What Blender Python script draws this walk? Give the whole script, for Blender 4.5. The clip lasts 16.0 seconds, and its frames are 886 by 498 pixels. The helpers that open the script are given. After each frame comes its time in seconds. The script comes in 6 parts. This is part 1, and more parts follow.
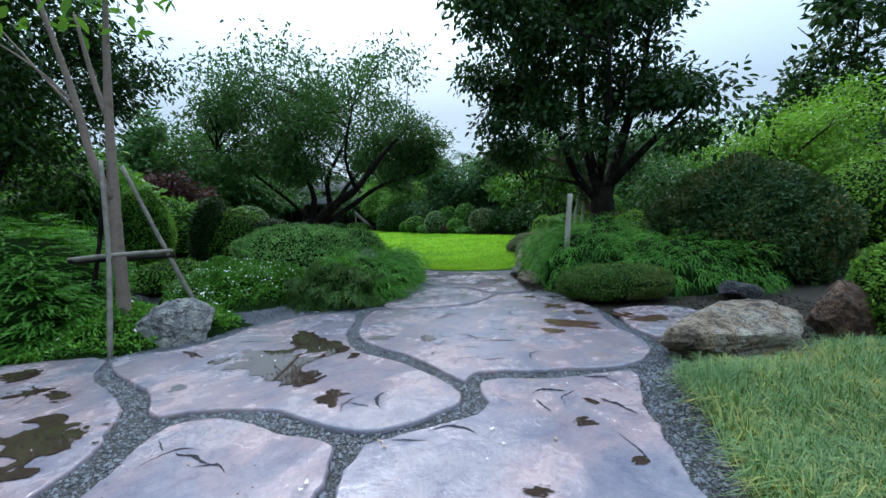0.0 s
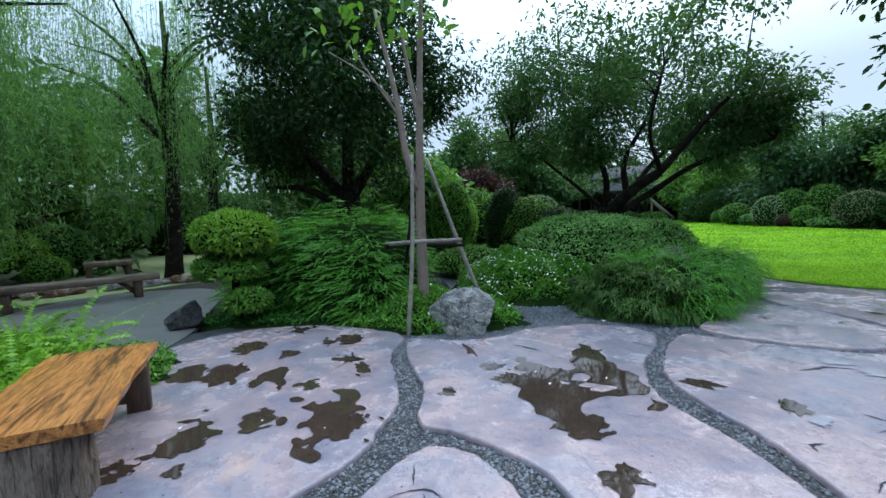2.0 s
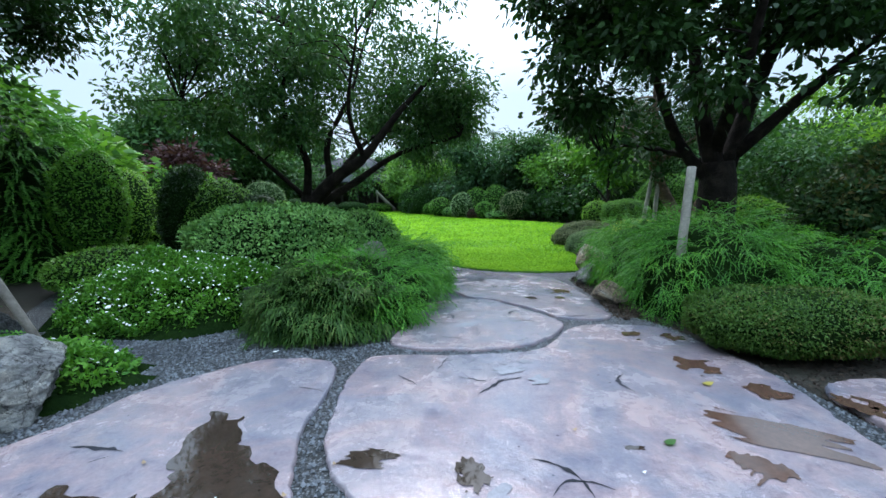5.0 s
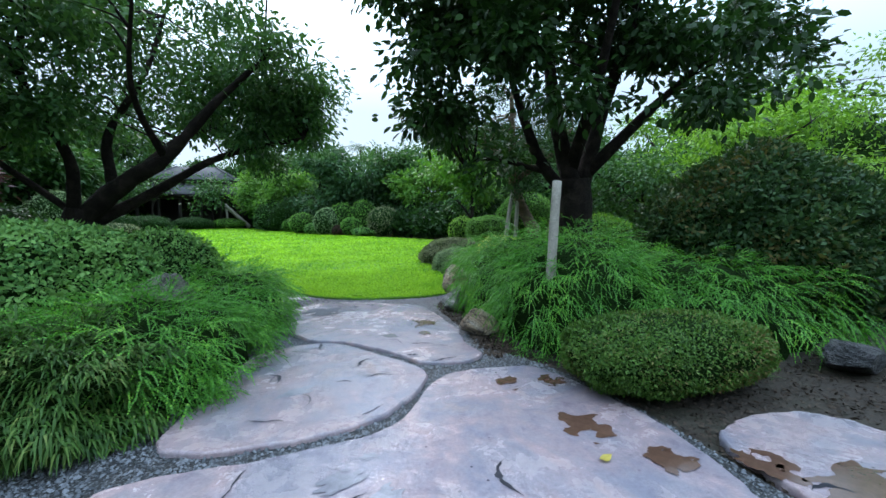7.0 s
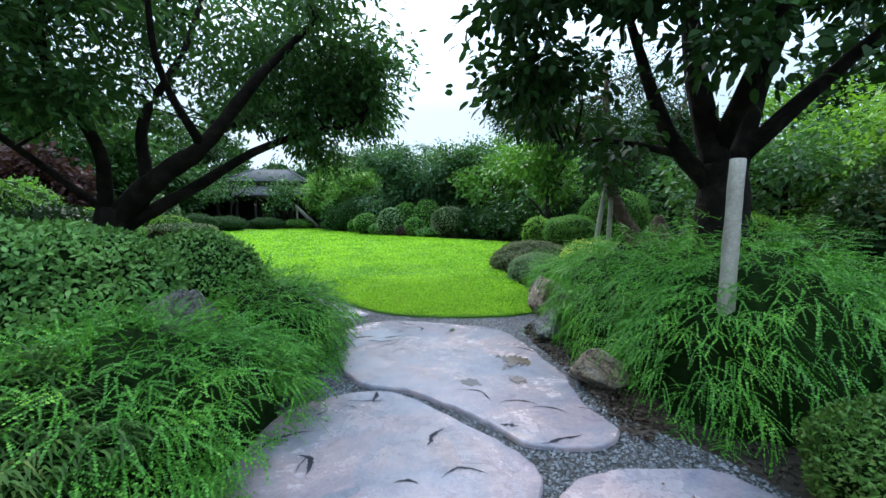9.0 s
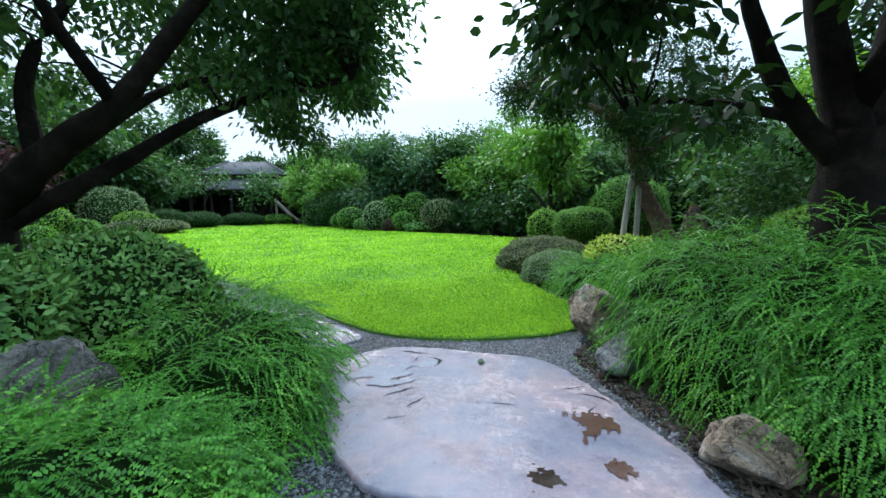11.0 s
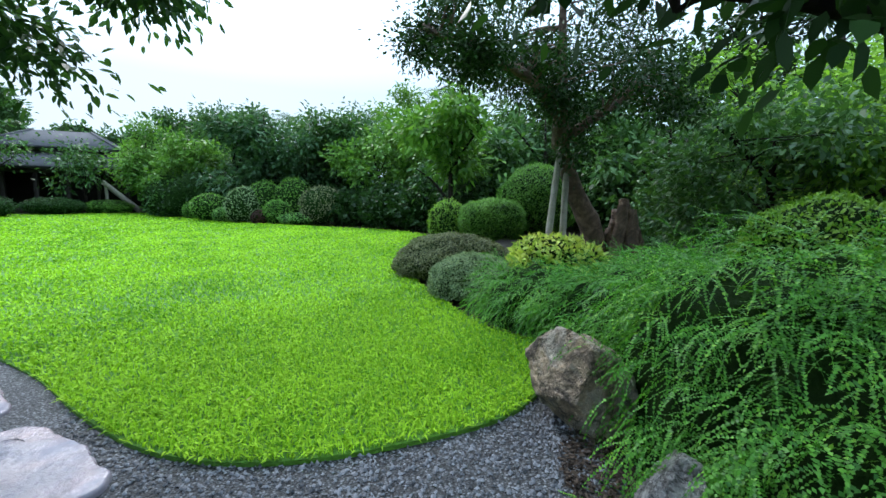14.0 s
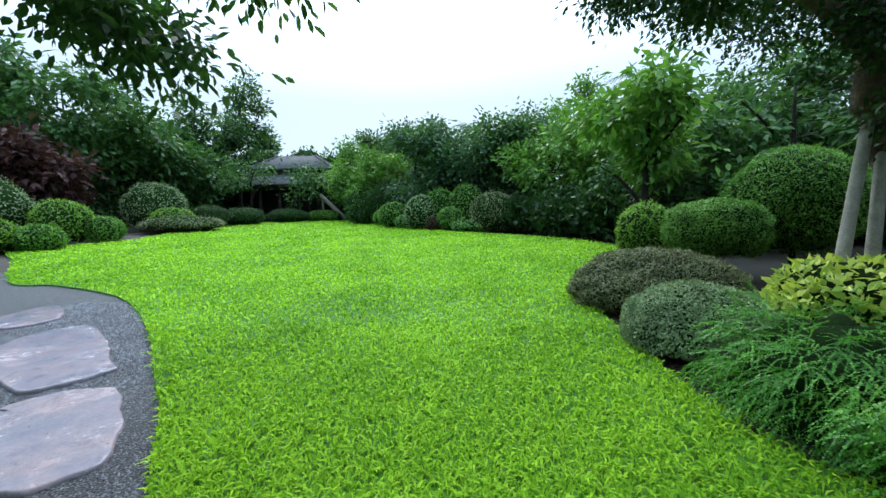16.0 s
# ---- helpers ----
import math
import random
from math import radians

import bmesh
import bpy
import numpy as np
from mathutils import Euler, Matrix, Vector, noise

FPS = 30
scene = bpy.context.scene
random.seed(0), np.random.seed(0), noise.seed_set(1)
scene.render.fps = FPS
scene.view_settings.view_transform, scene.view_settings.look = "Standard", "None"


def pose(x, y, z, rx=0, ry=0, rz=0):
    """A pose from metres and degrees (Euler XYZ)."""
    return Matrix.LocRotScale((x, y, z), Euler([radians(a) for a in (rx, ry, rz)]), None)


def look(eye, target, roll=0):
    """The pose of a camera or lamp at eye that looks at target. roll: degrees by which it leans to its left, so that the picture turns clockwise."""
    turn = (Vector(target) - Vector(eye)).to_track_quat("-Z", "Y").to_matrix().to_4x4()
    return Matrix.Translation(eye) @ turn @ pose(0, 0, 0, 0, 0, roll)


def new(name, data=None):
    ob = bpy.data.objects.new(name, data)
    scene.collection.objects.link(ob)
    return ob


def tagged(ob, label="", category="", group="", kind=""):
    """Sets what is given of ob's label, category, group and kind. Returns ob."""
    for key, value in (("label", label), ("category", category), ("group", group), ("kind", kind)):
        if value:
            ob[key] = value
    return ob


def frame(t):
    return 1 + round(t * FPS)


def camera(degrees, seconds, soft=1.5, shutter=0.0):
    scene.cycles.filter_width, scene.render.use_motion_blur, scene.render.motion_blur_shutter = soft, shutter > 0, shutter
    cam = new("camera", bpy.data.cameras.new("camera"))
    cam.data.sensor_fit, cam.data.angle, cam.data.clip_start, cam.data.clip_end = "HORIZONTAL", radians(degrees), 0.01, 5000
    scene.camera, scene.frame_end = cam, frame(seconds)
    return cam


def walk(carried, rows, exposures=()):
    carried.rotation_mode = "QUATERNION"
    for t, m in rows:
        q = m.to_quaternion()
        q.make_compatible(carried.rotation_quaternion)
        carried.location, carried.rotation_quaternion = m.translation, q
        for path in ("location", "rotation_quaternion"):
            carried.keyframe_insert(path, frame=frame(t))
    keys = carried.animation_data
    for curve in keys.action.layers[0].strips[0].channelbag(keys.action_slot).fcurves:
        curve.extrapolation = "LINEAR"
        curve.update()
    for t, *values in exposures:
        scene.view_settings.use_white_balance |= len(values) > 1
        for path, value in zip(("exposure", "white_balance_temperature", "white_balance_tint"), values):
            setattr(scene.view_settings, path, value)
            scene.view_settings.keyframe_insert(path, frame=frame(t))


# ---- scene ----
cam = camera(96.0, 16.0)
METRES, EYE, TILT, LEAN, TURN = 11.5, 1.5, 0.0, 0.0, 0.0
ROWS = [
    (0.0, 0.0, 0.0, 0.0, -0.14, -4.01, 2.03),
    (0.5, -0.008, 0.0249, 0.0003, 10.26, -4.2, 2.0),
    (1.0, -0.0187, 0.047, -0.0004, 20.2, -4.25, 1.81),
    (1.5, -0.0292, 0.0674, 0.0017, 29.99, -4.25, 1.62),
    (2.0, -0.0348, 0.0924, 0.0021, 39.45, -4.34, 1.66),
    (2.5, -0.0437, 0.1121, 0.002, 49.87, -4.69, 1.28),
    (3.0, -0.0583, 0.1308, 0.004, 54.66, -5.32, 1.97),
    (3.5, -0.0597, 0.1558, 0.002, 51.2, -5.28, 2.03),
    (4.0, -0.0496, 0.1909, 0.0015, 36.24, -5.1, -0.01),
    (4.5, -0.0378, 0.2248, -0.0008, 17.41, -6.88, 0.22),
    (5.0, -0.023, 0.2557, 0.0004, 3.34, -6.44, 0.34),
    (7.5, 0.0139, 0.3899, 0.0023, -15.02, -4.03, 0.3),
    (8.0, 0.0153, 0.4237, 0.0028, -12.17, -3.92, 0.26),
    (8.5, 0.0149, 0.4597, 0.0024, -6.02, -3.93, 0.24),
    (11.0, -0.0088, 0.6282, 0.0001, -8.35, -5.08, 0.72),
    (11.5, -0.0029, 0.6651, 0.0012, -12.13, -4.54, 0.48),
    (12.0, -0.0025, 0.6967, 0.0015, -18.5, -4.85, 0.26),
    (12.5, 0.0027, 0.7276, 0.0003, -21.5, -5.8, 0.07),
    (13.0, 0.0122, 0.7598, 0.0006, -22.15, -6.59, 0.2),
    (13.5, 0.0199, 0.795, 0.0006, -23.78, -6.6, 0.18),
    (14.0, 0.0367, 0.8293, -0.0007, -24.05, -6.41, -0.31),
    (14.5, 0.054, 0.8628, 0.0014, -22.42, -6.63, -0.62),
    (15.0, 0.0646, 0.8954, 0.001, -17.92, -6.77, -0.39),
    (15.5, 0.071, 0.9287, 0.0005, -10.06, -6.43, 0.25),
    (16.0, 0.0716, 0.9559, 0.002, 0.42, -5.63, 0.86),
]
walk(cam, [(t, pose(0, 0, EYE, TILT, LEAN, TURN) @ pose(METRES * x, METRES * y, METRES * z, 90 + pitch, roll, yaw)) for t, x, y, z, yaw, pitch, roll in ROWS],
     [(0.0, -0.31, 5900, 14), (2.5, -0.22, 5900, 14), (3.5, -0.05, 5900, 14), (5.0, 0.00, 5900, 14), (7.5, 0.09, 5900, 14), (11.0, 0.21, 5900, 14), (14.5, 0.13, 5900, 14), (16.0, 0.04, 5900, 14)])

# ---- world and sun ----
SUN_AZ, SUN_EL = radians(-9.0), radians(46.0)
world = bpy.data.worlds.new("sky")
scene.world = world
world.use_nodes = True
wn, wl = world.node_tree.nodes, world.node_tree.links
sky = wn.new("ShaderNodeTexSky")
sky.sky_type, sky.sun_disc = "NISHITA", False
sky.sun_elevation, sky.sun_rotation = SUN_EL, SUN_AZ
sky.air_density, sky.dust_density = 1.0, 3.0
dim = wn.new("ShaderNodeVectorMath")
dim.operation = "SCALE"
dim.inputs["Scale"].default_value = 0.14
wl.new(sky.outputs[0], dim.inputs[0])
veil = wn.new("ShaderNodeMix")
veil.data_type = "RGBA"
veil.inputs["Factor"].default_value = 0.80
wl.new(dim.outputs[0], veil.inputs[6])
veil.inputs[7].default_value = (0.86, 1.10, 1.24, 1)
# an overcast sky is brighter overhead than at the horizon
way = wn.new("ShaderNodeTexCoord")
xyz = wn.new("ShaderNodeSeparateXYZ")
wl.new(way.outputs["Generated"], xyz.inputs[0])
lift = wn.new("ShaderNodeMapRange")
wl.new(xyz.outputs["Z"], lift.inputs["Value"])
lift.inputs["From Min"].default_value, lift.inputs["From Max"].default_value = 0.25, 1.0
lift.inputs["To Min"].default_value, lift.inputs["To Max"].default_value = 0.93, 3.9
glow = wn.new("ShaderNodeVectorMath")
glow.operation = "SCALE"
wl.new(veil.outputs[2], glow.inputs[0])
wl.new(lift.outputs[0], glow.inputs["Scale"])
wl.new(glow.outputs[0], wn["Background"].inputs["Color"])
wn["Background"].inputs["Strength"].default_value = 0.95
sun = new("sun", bpy.data.lights.new("sun", "SUN"))
sun.data.energy, sun.data.angle, sun.data.color = 1.9, radians(14), (1.0, 0.95, 0.87)
sun.matrix_world = look((math.sin(SUN_AZ) * 40, math.cos(SUN_AZ) * 40, 40 * math.tan(SUN_EL)), (0, 0, 0))


# ---- materials ----
def material(name):
    m = bpy.data.materials.new(name)
    m.use_nodes = True
    t = m.node_tree
    return m, t.nodes, t.links, t.nodes["Principled BSDF"]


def noise_node(n, l, scale, detail=4.0, rough=0.6, warp=0.0):
    tex = n.new("ShaderNodeTexNoise")
    tc = n.new("ShaderNodeTexCoord")
    l.new(tc.outputs["Object"], tex.inputs["Vector"])
    tex.inputs["Scale"].default_value, tex.inputs["Detail"].default_value = scale, detail
    tex.inputs["Roughness"].default_value, tex.inputs["Distortion"].default_value = rough, warp
    return tex


def ramp_node(n, l, source, stops):
    r = n.new("ShaderNodeValToRGB")
    while len(r.color_ramp.elements) < len(stops):
        r.color_ramp.elements.new(0.5)
    for e, (p, c) in zip(r.color_ramp.elements, stops):
        e.position, e.color = p, (*c, 1)
    l.new(source, r.inputs[0])
    return r


def mix_node(n, l, fac, a, b, blend="MIX"):
    m = n.new("ShaderNodeMix")
    m.data_type, m.blend_type = "RGBA", blend
    for v, s in ((fac, m.inputs[0]), (a, m.inputs[6]), (b, m.inputs[7])):
        if isinstance(v, (int, float)):
            s.default_value = v
        elif isinstance(v, tuple):
            s.default_value = (*v, 1)
        else:
            l.new(v, s)
    return m.outputs[2]


def bump_node(n, l, bsdf, height, strength, distance):
    b = n.new("ShaderNodeBump")
    b.inputs["Strength"].default_value, b.inputs["Distance"].default_value = strength, distance
    l.new(height, b.inputs["Height"])
    l.new(b.outputs[0], bsdf.inputs["Normal"])
    return b


def surface(name, colours, scale, rough=(0.7, 0.9), fine=8.0, bump=0.4, depth=0.01, metal=0.0):
    """Two scales of noise over a run of colours, with relief."""
    m, n, l, p = material(name)
    big = noise_node(n, l, scale, 5, 0.6, 0.4)
    small = noise_node(n, l, scale * fine, 6, 0.7)
    k = len(colours)
    run = ramp_node(n, l, big.outputs[0], [(0.28 + 0.44 * i / max(1, k - 1), c) for i, c in enumerate(colours)])
    grain = ramp_node(n, l, small.outputs[0], [(0.25, (0.62, 0.62, 0.62)), (0.75, (1.25, 1.25, 1.25))])
    l.new(mix_node(n, l, 1.0, run.outputs[0], grain.outputs[0], "MULTIPLY"), p.inputs["Base Color"])
    rr = ramp_node(n, l, small.outputs[0], [(0.3, (rough[0],) * 3), (0.7, (rough[1],) * 3)])
    l.new(rr.outputs[0], p.inputs["Roughness"])
    p.inputs["Metallic"].default_value = metal
    if bump:
        bump_node(n, l, p, small.outputs[0], bump, depth)
    return m


def rock_skin(name, colours, scale=2.6):
    m, n, l, p = material(name)
    big, mid, fine = noise_node(n, l, scale, 6, 0.65, 0.8), noise_node(n, l, scale * 4, 6, 0.7, 0.5), noise_node(n, l, scale * 22, 5, 0.7)
    k = len(colours)
    run = ramp_node(n, l, big.outputs[0], [(0.36 + 0.28 * i / (k - 1), c) for i, c in enumerate(colours)])
    vein = ramp_node(n, l, mid.outputs[0], [(0.36, (0.35, 0.35, 0.36)), (0.46, (0.95, 0.95, 0.95)), (0.62, (1.1, 1.08, 1.04)), (0.70, (1.7, 1.65, 1.55))])
    c = mix_node(n, l, 1.0, run.outputs[0], vein.outputs[0], "MULTIPLY")
    g = ramp_node(n, l, fine.outputs[0], [(0.3, (0.7, 0.7, 0.7)), (0.7, (1.2, 1.2, 1.2))])
    tc = n.new("ShaderNodeTexCoord")
    warp = n.new("ShaderNodeVectorMath")
    warp.operation = "MULTIPLY_ADD"
    l.new(mid.outputs["Color"], warp.inputs[0])
    warp.inputs[1].default_value = (0.25, 0.25, 0.25)
    l.new(tc.outputs["Object"], warp.inputs[2])
    cell = n.new("ShaderNodeTexVoronoi")
    cell.feature = "DISTANCE_TO_EDGE"
    cell.inputs["Scale"].default_value = scale * 1.6
    l.new(warp.outputs[0], cell.inputs["Vector"])
    split = ramp_node(n, l, cell.outputs["Distance"], [(0.0, (0.22, 0.21, 0.20)), (0.045, (1.0, 1.0, 1.0))])
    c = mix_node(n, l, 1.0, c, split.outputs[0], "MULTIPLY")
    l.new(mix_node(n, l, 1.0, c, g.outputs[0], "MULTIPLY"), p.inputs["Base Color"])
    p.inputs["Roughness"].default_value = 0.75
    h = n.new("ShaderNodeMath")
    h.operation = "MULTIPLY_ADD"
    l.new(fine.outputs[0], h.inputs[0])
    h.inputs[1].default_value = 0.25
    l.new(mid.outputs[0], h.inputs[2])
    bump_node(n, l, p, h.outputs[0], 1.0, 0.13)
    return m


def gravel_bed(name):
    """Packed chips, each with its own grey, with the shade between them put into the colour."""
    m, n, l, p = material(name)
    tc = n.new("ShaderNodeTexCoord")
    v = n.new("ShaderNodeTexVoronoi")
    v.inputs["Scale"].default_value = 62
    l.new(tc.outputs["Object"], v.inputs["Vector"])
    bw = n.new("ShaderNodeRGBToBW")
    l.new(v.outputs["Color"], bw.inputs[0])
    c = ramp_node(n, l, bw.outputs[0], [(0.15, (0.016, 0.018, 0.021)), (0.5, (0.066, 0.071, 0.080)), (0.85, (0.21, 0.22, 0.235))])
    # gap shade painted in: each chip's colour falls off toward its rim
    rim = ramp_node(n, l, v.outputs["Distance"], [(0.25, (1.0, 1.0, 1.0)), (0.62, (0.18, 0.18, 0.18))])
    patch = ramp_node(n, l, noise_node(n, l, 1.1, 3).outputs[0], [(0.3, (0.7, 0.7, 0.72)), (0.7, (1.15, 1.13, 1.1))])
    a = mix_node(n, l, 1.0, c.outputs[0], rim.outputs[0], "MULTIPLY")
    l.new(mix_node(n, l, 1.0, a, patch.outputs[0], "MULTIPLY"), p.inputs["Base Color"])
    p.inputs["Roughness"].default_value = 0.68
    inv = n.new("ShaderNodeMath")
    inv.operation = "SUBTRACT"
    inv.inputs[0].default_value = 1.0
    l.new(v.outputs["Distance"], inv.inputs[1])
    bump_node(n, l, p, inv.outputs[0], 1.0, 0.012)
    return m


def leaf(name, dark, light, see=0.3, rough=0.5, patch=0.6, tip=None, tip_at=0.7, gloss=0.18):
    """Leaves: hue by leaf and by clump, light passing through."""
    m, n, l, p = material(name)
    g = n.new("ShaderNodeNewGeometry")
    clump = noise_node(n, l, patch, 2)
    one = n.new("ShaderNodeMath")
    one.operation = "MULTIPLY_ADD"
    l.new(clump.outputs[0], one.inputs[0])
    one.inputs[1].default_value = 0.9
    half = n.new("ShaderNodeMath")
    half.operation = "MULTIPLY_ADD"
    l.new(g.outputs["Random Per Island"], half.inputs[0])
    half.inputs[1].default_value, half.inputs[2].default_value = 0.6, -0.25
    l.new(half.outputs[0], one.inputs[2])
    stops = [(0.15, dark), (0.75, light)]
    if tip:
        stops = [(0.1, dark), (tip_at - 0.1, light), (tip_at + 0.1, tip)]
    c = ramp_node(n, l, one.outputs[0], stops)
    l.new(c.outputs[0], p.inputs["Base Color"])
    p.inputs["Roughness"].default_value = rough
    p.inputs["Specular IOR Level"].default_value = gloss
    t = n.new("ShaderNodeBsdfTranslucent")
    l.new(mix_node(n, l, 1.0, c.outputs[0], (1.3, 1.4, 0.6), "MULTIPLY"), t.inputs["Color"])
    s = n.new("ShaderNodeMixShader")
    s.inputs[0].default_value = see
    l.new(p.outputs[0], s.inputs[1])
    l.new(t.outputs[0], s.inputs[2])
    l.new(s.outputs[0], n["Material Output"].inputs["Surface"])
    return m


def stone_slab(name, shift):
    m, n, l, p = material(name)
    tc = n.new("ShaderNodeTexCoord")
    mp = n.new("ShaderNodeMapping")
    mp.inputs["Location"].default_value = (shift * 3.7, shift * 1.9, 0)
    l.new(tc.outputs["Object"], mp.inputs["Vector"])

    def nz(scale, detail, rough=0.6, warp=0.0):
        t = n.new("ShaderNodeTexNoise")
        l.new(mp.outputs[0], t.inputs["Vector"])
        t.inputs["Scale"].default_value, t.inputs["Detail"].default_value = scale, detail
        t.inputs["Roughness"].default_value, t.inputs["Distortion"].default_value = rough, warp
        return t.outputs[0]
    big, mid, fine = nz(0.8, 5, 0.6, 0.5), nz(5.0, 8, 0.72, 0.25), nz(46, 5, 0.7)
    hue = ramp_node(n, l, big, [(0.30, (0.206, 0.205, 0.252)), (0.42, (0.262, 0.246, 0.285)), (0.52, (0.345, 0.272, 0.286)), (0.62, (0.284, 0.259, 0.292)), (0.74, (0.42, 0.300, 0.262))])
    blot = ramp_node(n, l, mid, [(0.30, (0.60, 0.60, 0.64)), (0.44, (0.92, 0.92, 0.94)), (0.58, (1.05, 1.03, 1.0)), (0.72, (1.30, 1.24, 1.18))])
    c = mix_node(n, l, 1.0, hue.outputs[0], blot.outputs[0], "MULTIPLY")
    speck = ramp_node(n, l, fine, [(0.3, (0.86, 0.86, 0.86)), (0.7, (1.1, 1.1, 1.1))])
    c = mix_node(n, l, 1.0, c, speck.outputs[0], "MULTIPLY")
    # small dark pits, thick in some places and absent in others
    pit = n.new("ShaderNodeTexVoronoi")
    pit.inputs["Scale"].default_value = 9.0
    l.new(mp.outputs[0], pit.inputs["Vector"])
    hole = ramp_node(n, l, pit.outputs["Distance"], [(0.055, (0.25, 0.25, 0.28)), (0.10, (1.0, 1.0, 1.0))])
    where = ramp_node(n, l, nz(0.9, 4, 0.6, 0.3), [(0.50, (0.0,) * 3), (0.56, (1.0,) * 3)])
    c = mix_node(n, l, where.outputs[0], c, mix_node(n, l, 1.0, c, hole.outputs[0], "MULTIPLY"))
    wet = ramp_node(n, l, nz(1.3, 5, 0.62, 0.4), [(0.45, (0.0,) * 3), (0.54, (1.0,) * 3)])
    l.new(mix_node(n, l, wet.outputs[0], mix_node(n, l, 1.0, c, (1.0, 0.95, 0.94), "MULTIPLY"), mix_node(n, l, 1.0, c, (0.76, 0.77, 0.81), "MULTIPLY")), p.inputs["Base Color"])
    damp = ramp_node(n, l, mid, [(0.35, (0.16,) * 3), (0.62, (0.36,) * 3)])
    l.new(mix_node(n, l, wet.outputs[0], damp.outputs[0], (0.07, 0.07, 0.07)), p.inputs["Roughness"])
    p.inputs["Specular IOR Level"].default_value = 0.6
    # cleft ledges: a stepped height over broad noise
    step = n.new("ShaderNodeMath")
    step.operation = "SNAP"
    l.new(nz(1.9, 4, 0.55, 0.5), step.inputs[0])
    step.inputs[1].default_value = 0.09
    add = n.new("ShaderNodeMath")
    add.operation = "MULTIPLY_ADD"
    l.new(mid, add.inputs[0])
    add.inputs[1].default_value = 0.30
    l.new(step.outputs[0], add.inputs[2])
    add2 = n.new("ShaderNodeMath")
    add2.operation = "MULTIPLY_ADD"
    l.new(fine, add2.inputs[0])
    add2.inputs[1].default_value = 0.03
    l.new(add.outputs[0], add2.inputs[2])
    relief = bump_node(n, l, p, add2.outputs[0], 0.75, 0.07)
    level = ramp_node(n, l, wet.outputs[0], [(0.0, (0.85,) * 3), (1.0, (0.30,) * 3)])
    l.new(level.outputs[0], relief.inputs["Strength"])
    return m


def wood(name, a, b, rough, grain_axis, scale=5.0):
    m, n, l, p = material(name)
    tc = n.new("ShaderNodeTexCoord")
    mp = n.new("ShaderNodeMapping")
    mp.inputs["Scale"].default_value = tuple(0.12 if i == grain_axis else 1.0 for i in range(3))
    l.new(tc.outputs["Object"], mp.inputs["Vector"])
    t = n.new("ShaderNodeTexNoise")
    l.new(mp.outputs[0], t.inputs["Vector"])
    t.inputs["Scale"].default_value, t.inputs["Detail"].default_value, t.inputs["Distortion"].default_value = scale * 2, 7, 1.2
    f = n.new("ShaderNodeTexNoise")
    l.new(mp.outputs[0], f.inputs["Vector"])
    f.inputs["Scale"].default_value, f.inputs["Detail"].default_value = scale * 14, 6
    c = ramp_node(n, l, t.outputs[0], [(0.3, a), (0.5, b), (0.62, tuple(v * 1.25 for v in b)), (0.75, a)])
    k = ramp_node(n, l, f.outputs[0], [(0.3, (0.6, 0.6, 0.6)), (0.65, (1.15, 1.15, 1.15))])
    l.new(mix_node(n, l, 1.0, c.outputs[0], k.outputs[0], "MULTIPLY"), p.inputs["Base Color"])
    p.inputs["Roughness"].default_value = rough
    bump_node(n, l, p, f.outputs[0], 0.5, 0.008)
    return m


M = {}
M["soil"] = surface("dark damp soil", [(0.018, 0.014, 0.010), (0.035, 0.026, 0.018), (0.03, 0.032, 0.016)], 1.2, (0.8, 0.95), 12, 0.8, 0.03)
M["turf"] = surface("lawn thatch", [(0.05, 0.155, 0.006), (0.07, 0.20, 0.007), (0.09, 0.24, 0.008)], 0.5, (0.7, 0.9), 60, 0.9, 0.03)
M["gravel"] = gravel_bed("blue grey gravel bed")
M["pebble"] = leaf("gravel chips", (0.03, 0.034, 0.04), (0.17, 0.18, 0.20), 0.0, 0.45, 2.0)
M["slabs"] = [stone_slab("wet lavender flagstone", i) for i in range(4)]
M["water"] = surface("still brown rainwater", [(0.034, 0.024, 0.019), (0.056, 0.038, 0.028)], 2.5, (0.03, 0.05), 8, 0.0)
M["rust_water"] = surface("rust-stained rainwater", [(0.075, 0.040, 0.028), (0.12, 0.066, 0.046)], 2.5, (0.08, 0.14), 8, 0.0)
M["clear_water"] = surface("clear rainwater over stone", [(0.20, 0.195, 0.225), (0.26, 0.245, 0.27)], 2.5, (0.03, 0.05), 8, 0.0)
M["crack"] = surface("dark wet crack", [(0.02, 0.02, 0.024), (0.05, 0.05, 0.06)], 4.0, (0.85, 0.95), 8, 0.2, 0.004)
M["crack"].node_tree.nodes["Principled BSDF"].inputs["Specular IOR Level"].default_value = 0.1
M["rock_grey"] = rock_skin("weathered grey rock", [(0.14, 0.14, 0.15), (0.38, 0.375, 0.37), (0.56, 0.53, 0.48)])
M["rock_tan"] = rock_skin("tan brown boulder", [(0.15, 0.11, 0.085), (0.46, 0.34, 0.23), (0.42, 0.36, 0.30), (0.70, 0.61, 0.48)])
M["rock_rust"] = rock_skin("rusty brown boulder", [(0.10, 0.05, 0.03), (0.24, 0.13, 0.08), (0.30, 0.24, 0.18)])
M["rock_slate"] = rock_skin("brown-grey slate rock", [(0.09, 0.085, 0.08), (0.22, 0.20, 0.185), (0.38, 0.35, 0.33)])
M["rock_dark"] = rock_skin("dark slate rock", [(0.03, 0.032, 0.036), (0.09, 0.09, 0.095), (0.16, 0.15, 0.145)])
M["bark"] = surface("dark furrowed bark", [(0.008, 0.0065, 0.0055), (0.018, 0.014, 0.011), (0.036, 0.028, 0.022)], 5.0, (0.8, 0.95), 6, 1.0, 0.04)
